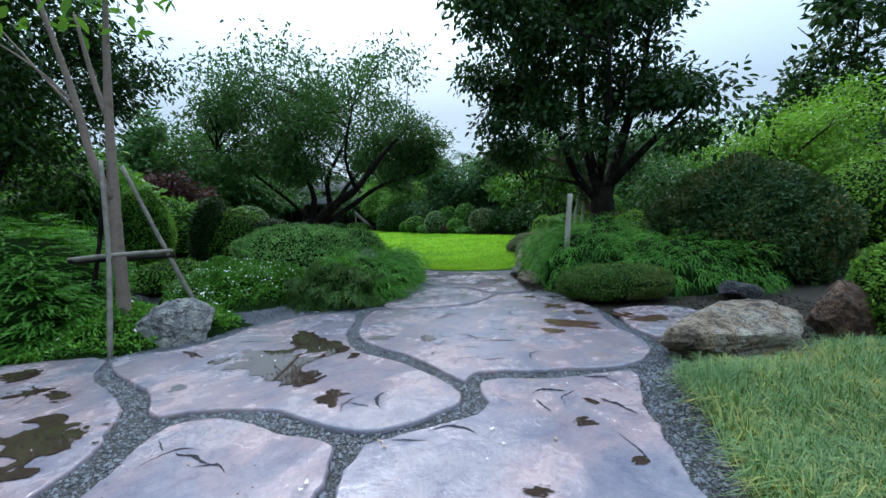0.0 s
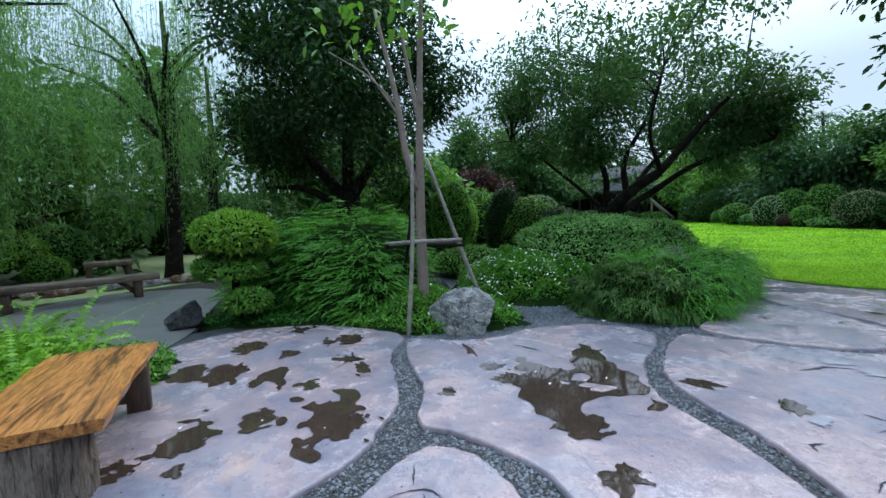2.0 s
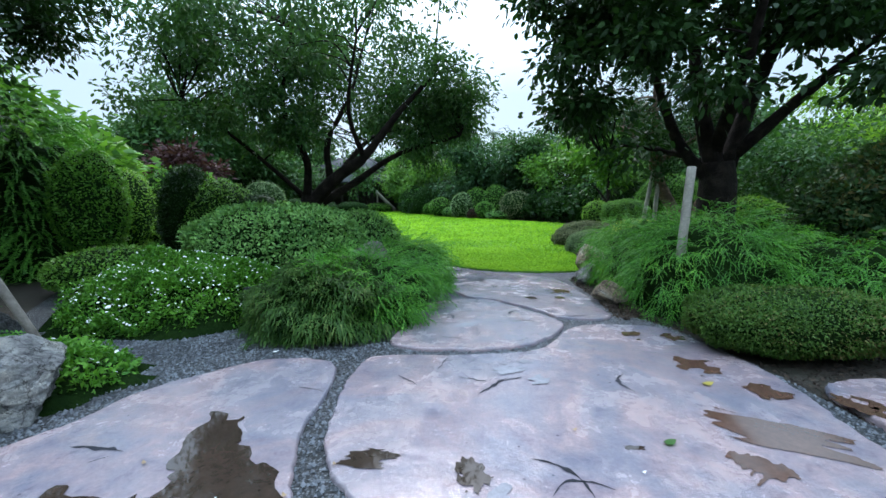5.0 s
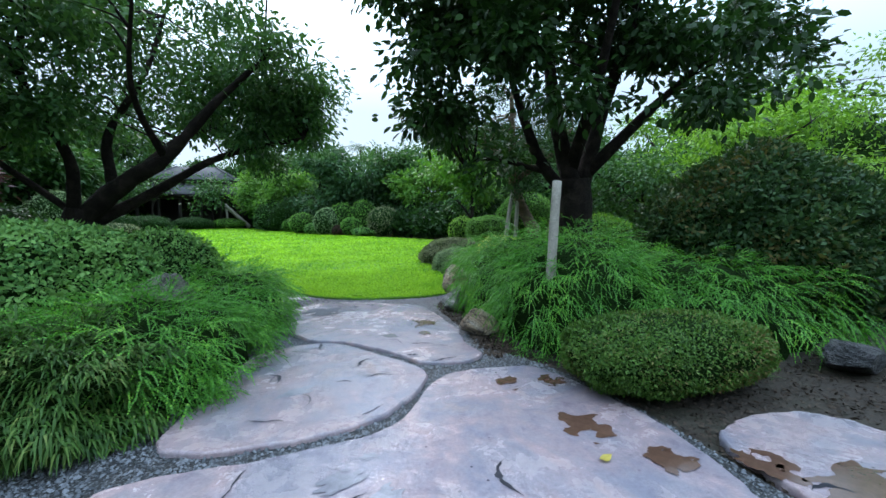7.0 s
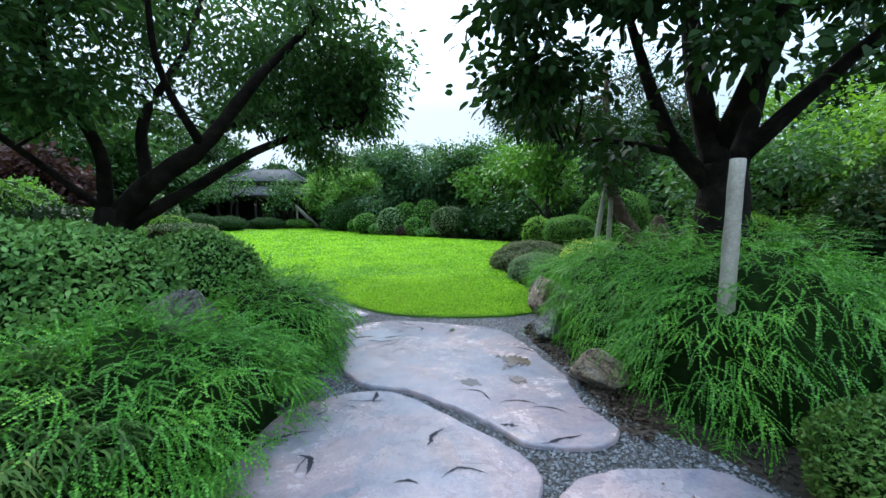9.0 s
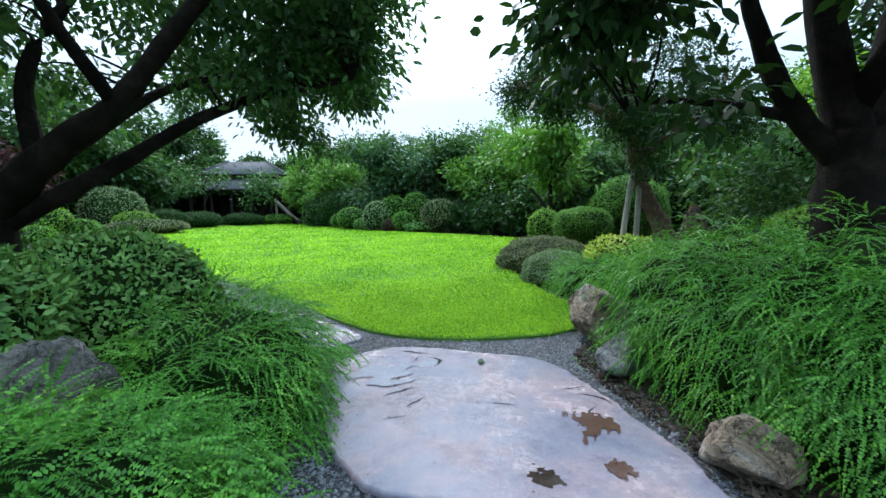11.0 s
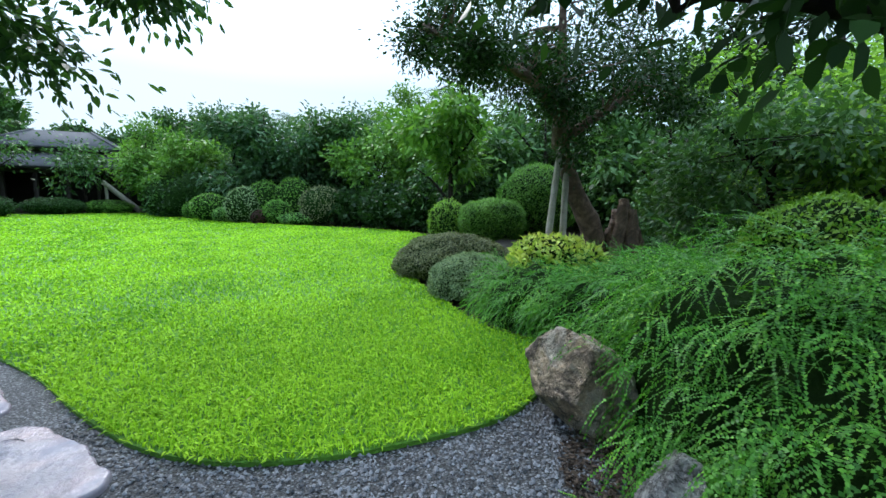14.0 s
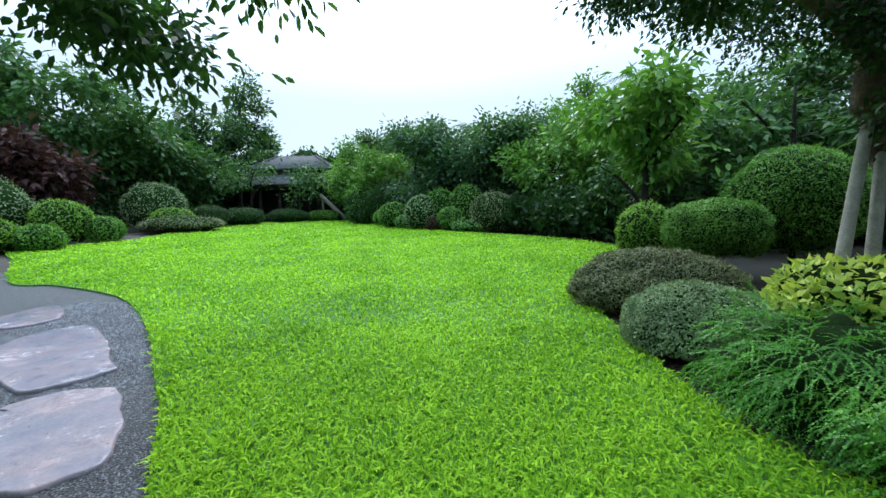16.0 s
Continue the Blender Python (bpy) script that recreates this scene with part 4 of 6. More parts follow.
# spreading tree over the low mounds
T = (-3.6, 11.3)
tree("spreading_tree", (T[0], T[1], 0),
     [([(T[0], T[1], -0.1), (T[0] - 0.05, T[1], 0.9), (T[0] + 0.05, T[1], 1.7)], 0.24, 0.19),
      ([(T[0], T[1], 1.5), (T[0] + 0.75, T[1] - 0.1, 2.15), (T[0] + 1.25, T[1] - 0.2, 2.45), (T[0] + 2.0, T[1] - 0.3, 3.3), (T[0] + 2.7, T[1] - 0.3, 4.0)], 0.16, 0.03),
      ([(T[0] + 0.5, T[1] + 0.1, 2.0), (T[0] + 1.0, T[1] + 1.2, 3.0), (T[0] + 1.6, T[1] + 2.0, 3.4), (-1.6, 14.0, 3.35)], 0.07, 0.02),
      ([(T[0] + 0.05, T[1], 1.4), (T[0] + 0.9, T[1] + 0.2, 1.95), (T[0] + 1.9, T[1] + 0.4, 2.6), (T[0] + 3.2, T[1] + 0.4, 2.95)], 0.10, 0.03),
      ([(T[0] + 0.5, T[1] - 0.05, 2.0), (T[0] + 0.45, T[1], 2.8), (T[0] + 0.9, T[1] + 0.2, 3.8), (T[0] + 1.2, T[1] + 0.4, 5.0)], 0.085, 0.02),
      ([(T[0] - 0.05, T[1], 1.5), (T[0] + 0.1, T[1] - 0.3, 2.4), (T[0] - 0.2, T[1] - 0.6, 3.4), (T[0] + 0.1, T[1] - 0.7, 4.8)], 0.095, 0.02),
      ([(T[0], T[1], 1.6), (T[0] - 0.8, T[1] - 0.3, 2.4), (T[0] - 1.6, T[1] - 0.5, 3.1), (T[0] - 2.4, T[1] - 0.4, 3.6)], 0.055, 0.015),
      ([(T[0] + 1.25, T[1] - 0.2, 2.45), (T[0] + 1.2, T[1] - 1.0, 3.2), (T[0] + 1.6, T[1] - 1.8, 4.2)], 0.06, 0.015)],
     [((T[0] + 0.6, T[1] - 0.1, 4.6), (2.8, 2.4, 1.6), 520), ((T[0] + 2.4, T[1] + 0.7, 3.75), (1.4, 2.0, 0.85), 150), ((T[0] - 2.3, T[1] - 0.4, 4.0), (1.9, 1.6, 1.2), 190), ((T[0] + 0.3, T[1] - 0.9, 3.3), (1.5, 1.0, 0.5), 60), ((T[0] + 0.2, T[1] + 0.9, 2.9), (2.0, 1.2, 0.5), 30), ((-1.2, 13.9, 3.2), (0.9, 0.9, 0.5), 80), ((-0.75, 11.9, 3.0), (0.7, 0.7, 0.4), 45), ((-2.4, 14.3, 3.5), (0.9, 1.0, 0.5), 70), ((-0.6, 12.6, 4.0), (1.0, 1.2, 0.7), 70)],
     M["tree_mid"], M["bark"], 0.108, 36, "spreading tree with a dark multi-limbed trunk and arching crown", 31, spread=0.20, droop=0.22, narrow=0.42, oval=True)

# big dark broadleaf beside the path
T = (4.15, 10.3)
tree("broadleaf_tree", (T[0], T[1], 0),
     [([(T[0], T[1], -0.1), (T[0], T[1], 1.2), (T[0] - 0.05, T[1], 2.2)], 0.34, 0.27),
      ([(T[0] - 0.05, T[1], 2.0), (T[0] - 0.35, T[1] + 0.1, 3.2), (T[0] - 0.5, T[1] + 0.1, 4.6), (T[0] - 0.4, T[1], 6.6)], 0.17, 0.04),
      ([(T[0] - 0.12, T[1], 1.85), (T[0] - 0.6, T[1] + 0.2, 2.55), (T[0] - 0.95, T[1] + 0.3, 3.5), (T[0] - 1.4, T[1] + 0.2, 4.6)], 0.125, 0.035),
      ([(T[0] - 0.42, T[1] + 0.12, 2.3), (T[0] - 1.0, T[1] + 0.4, 2.5), (T[0] - 1.5, T[1] + 0.7, 2.6), (2.35, 11.0, 2.46)], 0.06, 0.012),
      ([(T[0] + 0.1, T[1], 2.1), (T[0] + 0.5, T[1] + 0.1, 3.3), (T[0] + 0.9, T[1] - 0.2, 4.8), (T[0] + 1.1, T[1] - 0.2, 6.2)], 0.17, 0.04),
      ([(T[0] + 0.2, T[1], 2.3), (T[0] + 1.2, T[1] - 0.4, 3.4), (T[0] + 2.3, T[1] - 0.7, 4.4)], 0.12, 0.03),
      ([(T[0] - 0.1, T[1], 2.4), (T[0] - 0.3, T[1] - 1.0, 3.6), (T[0] - 0.6, T[1] - 1.9, 4.8)], 0.12, 0.03)],
     [((T[0] - 0.9, T[1] - 0.1, 6.1), (2.5, 2.5, 2.1), 400), ((T[0] - 2.2, T[1] + 0.2, 4.6), (1.3, 1.5, 1.3), 120), ((T[0] + 1.3, T[1] - 0.5, 4.8), (1.4, 1.6, 1.1), 42), ((T[0] + 1.7, T[1] - 1.0, 3.5), (1.1, 1.0, 0.6), 16),
      ((T[0] - 0.6, T[1] - 1.0, 3.5), (0.6, 0.5, 0.5), 12), ((2.7, 10.75, 2.5), (0.5, 0.5, 0.4), 5), ((T[0] - 1.8, T[1] + 1.0, 3.4), (0.9, 0.9, 0.5), 40), ((T[0] - 0.2, T[1], 7.4), (2.0, 2.0, 1.5), 180), ((T[0] + 1.0, T[1] - 1.3, 4.1), (0.9, 0.9, 0.6), 30)],
     M["tree_dark"], M["bark"], 0.155, 34, "large dark broadleaf tree with a thick trunk among fronds", 37, spread=0.24, droop=0.25, narrow=0.50, oval=True)

# small tree with a leaning red trunk by the clipped shrubs
T = (6.0, 15.3)
tree("leaning_tree", (T[0], T[1], 0),
     [([(T[0] + 0.1, T[1] - 0.1, -0.1), (T[0] + 0.05, T[1] - 0.1, 0.9), (T[0] - 0.35, T[1], 1.7), (T[0] - 0.65, T[1] + 0.1, 2.6)], 0.24, 0.13),
      ([(T[0] - 0.65, T[1] + 0.1, 2.5), (T[0] - 0.75, T[1], 3.6), (T[0] - 0.8, T[1], 5.2)], 0.16, 0.05),
      ([(T[0] - 0.7, T[1], 3.0), (T[0] - 1.6, T[1] - 0.1, 3.6), (T[0] - 2.5, T[1], 3.8), (T[0] - 3.2, T[1] + 0.1, 4.1)], 0.12, 0.02),
      ([(T[0] - 0.6, T[1], 2.7), (T[0] + 0.3, T[1] - 0.4, 3.4), (T[0] + 0.9, T[1] - 0.6, 4.2)], 0.10, 0.03)],
     [((T[0] - 0.6, T[1], 4.6), (2.0, 1.9, 1.4), 230), ((T[0] - 2.0, T[1] - 0.1, 3.9), (1.2, 1.1, 0.65), 110), ((T[0] - 3.0, T[1], 4.3), (0.9, 1.0, 0.55), 70), ((T[0] + 0.3, T[1] - 0.5, 3.6), (1.2, 1.2, 0.8), 75), ((T[0] - 0.6, T[1], 2.9), (0.9, 0.9, 0.6), 80)],
     M["tree_dark"], M["bark_red"], 0.085, 46, "dark small-leaved tree with a leaning reddish gnarled trunk", 41, spread=0.22, droop=0.1, narrow=0.5)


def gnarl(x, y):
    """The swollen root foot of the leaning tree."""
    root = thing("tree_stump", (x, y, 0), "reddish gnarled hollow stump among low shrubs", "stump")
    for i in range(6):
        a = i * 1.05
        tube_part("root", [(x + 0.26 * math.cos(a), y + 0.26 * math.sin(a), -0.05), (x + 0.24 * math.cos(a + 0.4), y + 0.24 * math.sin(a + 0.4), 0.8), (x + 0.12 * math.cos(a + 0.8), y + 0.12 * math.sin(a + 0.8), 1.6 - 0.2 * (i % 3))],
                  [0.13, 0.12, 0.10], M["bark_red"], root, 12, 0.4, seed=i)


gnarl(6.45, 14.9)

# dark tree behind the young staked tree
T = (-10.2, 8.6)
tree("dark_tree", (T[0], T[1], 0),
     [([(T[0], T[1], -0.1), (T[0], T[1], 1.2), (T[0] - 0.1, T[1], 2.4)], 0.42, 0.34),
      ([(T[0], T[1], 2.0), (T[0] - 0.7, T[1] - 0.5, 3.1), (T[0] - 1.6, T[1] - 1.1, 4.2), (T[0] - 2.0, T[1] - 1.4, 6.0)], 0.22, 0.05),
      ([(T[0], T[1], 2.2), (T[0] + 0.6, T[1] + 0.5, 3.4), (T[0] + 1.2, T[1] + 1.0, 5.2)], 0.22, 0.05),
      ([(T[0], T[1], 2.3), (T[0], T[1], 4.0), (T[0] + 0.1, T[1], 7.0)], 0.22, 0.05),
      ([(T[0], T[1], 1.9), (T[0] - 0.9, T[1] - 0.9, 2.5), (T[0] - 1.8, T[1] - 1.6, 2.6)], 0.14, 0.04)],
     [((T[0] + 0.1, T[1], 6.0), (3.4, 3.4, 3.0), 780), ((T[0] - 1.6, T[1] - 1.4, 4.3), (1.6, 1.6, 1.3), 150), ((T[0] + 1.5, T[1] + 1.2, 5.2), (1.3, 1.3, 1.3), 70)],
     M["tree_dark"], M["bark"], 0.15, 44, "big dark evergreen tree with a stout forked trunk", 43, spread=0.26, droop=0.15)


def willow(at, seed, strands=760):
    """A weeping willow: a leaning trunk, limbs, and long hanging strands of narrow leaves."""
    r = np.random.default_rng(seed)
    x, y = at
    root = thing("weeping_willow", (x, y, 0), "weeping willow with long pale green hanging strands", "willow", "willows by the pond")
    tube_part("trunk", [(x, y, -0.1), (x + 0.1, y + 0.1, 2.5), (x - 0.1, y + 0.3, 5.0), (x, y + 0.2, 8.2)], [0.26, 0.20, 0.14, 0.05], M["bark"], root, 10, 0.15)
    ends = []
    for i in range(9):
        a = i * 0.7 + r.uniform(-0.2, 0.2)
        R = r.uniform(1.8, 3.4)
        z = r.uniform(3.0, 6.0)
        tip = np.array([x + R * math.cos(a), y + R * math.sin(a), z + 2.2])
        tube_part("limb", [(x, y, z), (x + R * 0.45 * math.cos(a), y + R * 0.45 * math.sin(a), z + 1.5), tip], [0.09, 0.05, 0.02], M["bark"], root, 6, 0.1, seed=i)
        ends.append(tip)
    hubs = 95
    a = r.uniform(0, 6.28, hubs)
    R = 3.9 * np.sqrt(r.uniform(0.02, 1, hubs))
    hub = np.stack([x + R * np.cos(a), y + R * np.sin(a), 8.7 - 0.15 * R * R + r.normal(0, 0.9, hubs)], -1)
    foot = r.uniform(0.9, 4.2, hubs)
    own = r.integers(0, hubs, strands)
    top = hub[own] + r.normal(size=(strands, 3)) * (0.22, 0.22, 0.5)
    low = foot[own] + r.normal(0, 0.45, strands)
    lean = r.normal(0, 0.35, (hubs, 2))[own] + r.normal(0, 0.12, (strands, 2))
    per = 54
    t = r.uniform(0, 1, (strands, per))
    z = top[:, None, 2] + (low - top[:, 2])[:, None] * t
    sway = lean[:, None] * (t ** 1.5)[..., None] + 0.10 * np.sin(t * 7 + own[:, None])[..., None] + r.normal(0, 0.03, (strands, per, 2))
    p = np.concatenate([top[:, None, :2] + sway, z[..., None]], -1).reshape(-1, 3)
    n = len(p)
    along = r.normal(size=(n, 3)) * 0.62 + (0, 0, -0.85)
    v, f = leaves(p, along, r.normal(size=(n, 3)), 0.12 * r.uniform(0.7, 1.3, n), 0.021)
    part("hanging_leaves", v, f, M["willow"], root)
    v, f = joined([tube([tp, (tp[0] + d[0], tp[1] + d[1], lw)], [0.006, 0.002], 3)[:2] for tp, lw, d in zip(top[::2], low[::2], lean[::2])])
    part("hanging_growth", v, f, M["willow"], root, kind="stuff")


willow((-12.6, 0.0), 51)
willow((-14.6, 5.2), 53, 520)
willow((-17.0, -0.5), 54, 240)
willow((-9.3, -3.4), 57, 520)
willow((-19.0, 8.0), 58, 180)


# young staked tree
def staked_tree():
    x, y = -4.37, 5.40
    root = thing("young_tree", (x, y, 0), "young bare-stemmed tree with smooth grey-brown bark, staked", "tree")
    P = M["bark_pale"]
    tube_part("trunk", [(x, y, -0.1), (x - 0.02, y, 0.9), (x - 0.04, y + 0.02, 1.8), (x - 0.02, y + 0.05, 3.2), (x + 0.06, y + 0.1, 5.2)], [0.085, 0.075, 0.07, 0.05, 0.026], P, root, 12, 0.08)
    tube_part("limb", [(x - 0.05, y, 1.95), (x - 0.22, y - 0.06, 2.5), (x - 0.34, y - 0.1, 3.3), (x - 0.62, y - 0.2, 4.6)], [0.06, 0.05, 0.042, 0.025], P, root, 10, 0.08)
    tube_part("limb", [(x - 0.03, y + 0.04, 3.0), (x - 0.24, y + 0.1, 3.6), (x - 0.4, y + 0.1, 4.4)], [0.04, 0.033, 0.02], P, root, 8, 0.06)
    tube_part("limb", [(x - 0.33, y - 0.1, 3.2), (x - 0.7, y - 0.3, 3.65), (x - 1.3, y - 0.55, 4.1)], [0.022, 0.016, 0.008], P, root, 6)
    tube_part("limb", [(x - 0.30, y - 0.1, 3.05), (x - 0.75, y - 0.1, 3.6), (x - 1.25, y - 0.2, 4.3)], [0.022, 0.016, 0.008], P, root, 6)
    r = np.random.default_rng(9)
    c = np.concatenate([np.array([x - 0.3, y - 0.4, 4.55]) + r.normal(size=(26, 3)) * (0.62, 0.5, 0.30), np.array([x + 0.4, y - 0.3, 4.6]) + r.normal(size=(10, 3)) * (0.3, 0.3, 0.2)])
    p = np.repeat(c, 4, 0) + r.normal(size=(len(c) * 4, 3)) * 0.10
    p = p[p[:, 2] > 4.05]
    v, f = broad_leaves(p, r.normal(size=(len(p), 3)) * 0.7 + (0, 0, -0.5), r.normal(size=(len(p), 3)) * 0.4 + (0, 0, 1), 0.20 * r.uniform(0.7, 1.2, len(p)), 0.085)
    part("crown", v, f, M["tree_lite"], root, "sparse broad light green leaves")
    st = thing("tree_stake", (x, y, 0), "tripod of weathered grey poles tied round the young tree", "stake")
    A = (x - 0.02, y, 2.35)
    tube_part("pole", [(-4.10, 4.76, -0.1), (-4.25, 5.06, 1.2), (A[0] - 0.03, A[1] - 0.12, 2.45)], [0.030, 0.030, 0.026], M["pole"], st, 8, 0.08)
    tube_part("pole", [(-3.52, 5.95, -0.1), (-3.92, 5.72, 1.1), (A[0] + 0.1, A[1] + 0.05, 2.4)], [0.032, 0.030, 0.026], M["pole"], st, 8, 0.08)
    tube_part("pole", [(-5.15, 5.55, -0.1), (-4.8, 5.52, 1.1), (A[0] - 0.12, A[1] + 0.05, 2.35)], [0.032, 0.030, 0.026], M["bark"], st, 8, 0.08)
    tube_part("crossbar", [(-4.66, 4.95, 1.18), (-4.25, 5.10, 1.21), (-3.80, 5.60, 1.22)], [0.030, 0.032, 0.028], M["pole"], st, 8, 0.06)
    tube_part("crossbar", [(-4.85, 5.55, 1.12), (-4.4, 5.62, 1.13), (-3.85, 5.72, 1.14)], [0.028, 0.030, 0.028], M["bark"], st, 8, 0.06)
    tube_part("crossbar", [(-4.62, 4.92, 1.16), (-4.72, 5.2, 1.14), (-4.83, 5.6, 1.12)], [0.028, 0.030, 0.028], M["bark"], st, 8, 0.06)


staked_tree()


def garden_post():
    root = thing("garden_post", (2.66, 8.5, 0), "pale weathered timber stake leaning among green fronds", "post")
    tube_part("shaft", [(2.60, 8.45, -0.1), (2.65, 8.5, 0.9), (2.76, 8.58, 1.98)], [0.062, 0.060, 0.056], M["post"], root, 9, 0.06)


garden_post()


def prop_poles():
    root = thing("tree_prop", (5.03, 15.24, 0), "pair of bleached poles propping the leaning tree", "prop")
    tube_part("pole", [(4.86, 15.15, -0.1), (5.03, 15.22, 1.1), (5.28, 15.33, 2.4)], [0.064, 0.062, 0.056], M["post"], root, 10, 0.05)
    tube_part("pole", [(5.28, 15.2, -0.1), (5.33, 15.22, 1.1), (5.46, 15.33, 2.4)], [0.064, 0.062, 0.056], M["post"], root, 10, 0.05, seed=3)


prop_poles()


# ---- shrubs and ground planting ----
def cover(name, spots, mat, count, length, droop, pairs, leaflet, label, seed, category="ground cover", flow=0.55, lift=0.22, layers=0.0, sprays=0):
    """Feathery planting that spills over a soft mound. spots: (x, y, radius x, radius y, height)."""
    r = np.random.default_rng(seed)
    root = thing(name, (spots[0][0], spots[0][1], float(rise(spots[0][0], spots[0][1]))), label, category)
    S = np.array(spots, float)
    area = S[:, 2] * S[:, 3] + S[:, 4] * (S[:, 2] + S[:, 3])
    # solid domes in the shade colour darken the gaps between fronds
    for k, (x, y, rx, ry, h) in enumerate(spots):
        z0 = float(rise(x, y))
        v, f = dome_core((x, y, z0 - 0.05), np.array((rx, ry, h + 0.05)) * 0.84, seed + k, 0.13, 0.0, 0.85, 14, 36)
        part("inner_shade", v, f, M["core"], root, smooth=True)
    B, W, D = [], [], []
    for k, ((x, y, rx, ry, h), share) in enumerate(zip(spots, area / area.sum())):
        z0 = float(rise(x, y))
        p, nn = dome_points(int(count * share), (x, y, z0 - 0.05), (rx, ry, h + 0.05), 0.0, 0.13, seed + k, 0.85)
        keep = np.ones(len(p), bool)
        for j, (x2, y2, rx2, ry2, h2) in enumerate(spots):
            if j != k:
                q = (p - (x2, y2, float(rise(x2, y2)))) / (rx2 * 0.9, ry2 * 0.9, h2 * 0.9)
                keep &= (q ** 2).sum(1) > 1
        p, nn = p[keep], nn[keep]
        out = nn * (1, 1, 0)
        B.append(p - nn * (r.uniform(-0.05, 0.09, len(p)) + 0.075 * (1 + wob(p, 4.0, seed + 90 + k)))[:, None])
        D.append(droop * (2.1 - 1.6 * nn[:, 2]))
        swirl = wob(p, 1.6, seed + 70 + k)[:, None] * np.stack([-out[:, 1], out[:, 0], 0 * out[:, 0]], -1)
        W.append(unit(unit(out + 1e-6) * flow + 0.7 * swirl + nn * (0.3, 0.3, 0.12) + r.normal(size=p.shape) * (0.42, 0.42, 0.26)))
    B, W = np.concatenate(B), np.concatenate(W)
    if layers:
        B[:, 2] = layers * np.round(B[:, 2] / layers + 0.35 * wob(B * (1, 1, 0), 1.2, seed)) + r.normal(0, 0.055, len(B))
        W[:, 2] = r.normal(0.05, 0.10, len(W))
    D = np.concatenate(D)
    if sprays:
        # arching branches, each with a fan of side sprays
        pick = r.permutation(len(B))[:len(B) // sprays]
        B, W, D = B[pick], W[pick], D[pick]
        reach = length * r.uniform(0.6, 1.4, len(B))
        B2, W2, D2 = [], [], []
        for j in range(sprays):
            t = (j + 0.4) / sprays
            fall = np.array([0, 0, 1.0]) * (reach * (lift * t - 0.7 * D * t * t))[:, None]
            tang = unit(W + np.array([0, 0, 1.0]) * (lift - 1.4 * D * t)[:, None])
            cross = unit(np.cross(tang, np.array([0, 0, 1.0]) + r.normal(size=B.shape) * 0.3))
            B2.append(B + W * (reach * t)[:, None] + fall + r.normal(0, 0.008, B.shape))
            W2.append(tang + cross * ((-1) ** j * (0.95 - 0.55 * t)) + r.normal(size=B.shape) * 0.14)
            D2.append(D * 0.8)
        B, W, D = np.concatenate(B2), np.concatenate(W2), np.concatenate(D2)
        length = length * 0.66
    v, f = fronds(B, W, length, D, pairs, leaflet, seed, lift=lift * (0.4 if sprays else 1.0))
    v[:, 2] = np.maximum(v[:, 2], rise(v[:, 0], v[:, 1]) - 0.02)
    part("fronds", v, f, mat, root)
    return root


cover("trailing_fronds", [(3.75, 9.6, 1.5, 1.7, 1.36), (3.15, 8.75, 1.05, 0.9, 1.22), (3.42, 10.85, 1.2, 1.05, 1.32), (4.9, 8.5, 1.6, 1.3, 1.15), (3.0, 10.0, 0.9, 1.0, 1.12)],
      M["spray"], 25000, 0.25, 0.50, 11, 0.0125, "big spreading mass of feathery green trailing fronds", 61, sprays=7)
cover("trailing_fronds", [(3.78, 13.85, 0.88, 0.75, 0.72), (3.95, 12.3, 1.1, 1.0, 0.95), (5.2, 12.5, 1.2, 1.2, 0.98)], M["spray"], 14500, 0.25, 0.46, 11, 0.0125, "trailing green fronds spilling onto the lawn", 62, sprays=7)
cover("trailing_fronds", [(-1.70, 8.45, 0.95, 1.0, 0.86), (-1.32, 10.45, 0.72, 1.0, 0.88), (-2.3, 11.5, 1.0, 1.0, 0.85), (-1.42, 9.0, 0.5, 0.7, 0.68)],
      M["spray"], 17500, 0.25, 0.36, 11, 0.0125, "low spreading mass of feathery green fronds beside the path", 63, sprays=7)


def mop(x, y, radius, height, mat, count, label, seed):
    """A mop of narrow strands that spring from the crown and comb down over a dome."""
    r = np.random.default_rng(seed)
    root = thing("weeping_grass_shrub", (x, y, 0), label, "shrub")
    # this dome's dark colour stands for shade behind the strands
    v, f = dome_core((x, y, -0.05), np.array((radius, radius, height)) * 0.86, seed, 0.10, 0.0, 0.9, 12, 30)
    part("inner_shade", v, f, M["core"], root, smooth=True)
    p, nn = dome_points(count, (x, y, -0.05), (radius * 0.92, radius * 0.92, height * 0.96), 0.05, 0.20, seed, 0.9)
    out = unit(nn * (1, 1, 0) + r.normal(size=p.shape) * (0.55, 0.55, 0.15))
    L = r.uniform(0.07, 0.17, len(p))[:, None]
    bend = (1.15 - nn[:, 2:3]) * r.uniform(0.5, 1.3, (len(p), 1))
    side = unit(np.cross(out, [0, 0, 1.0])) * 0.0060
    up = np.array([0, 0, 1.0])
    m = p + out * L * 0.5 + up * L * (0.22 - 0.28 * bend)
    t = p + out * L * 0.85 + up * L * (0.16 - 0.85 * bend)
    v = np.stack([p - side, p + side, m + side * 1.2, m - side * 1.2, t], 1).reshape(-1, 3)
    v[:, 2] = np.maximum(v[:, 2], -0.02)
    k = np.arange(len(p))[:, None] * 5
    part("foliage", v, [k + np.array([[0, 1, 2, 3]]), k + np.array([[3, 2, 4]])], mat, root)


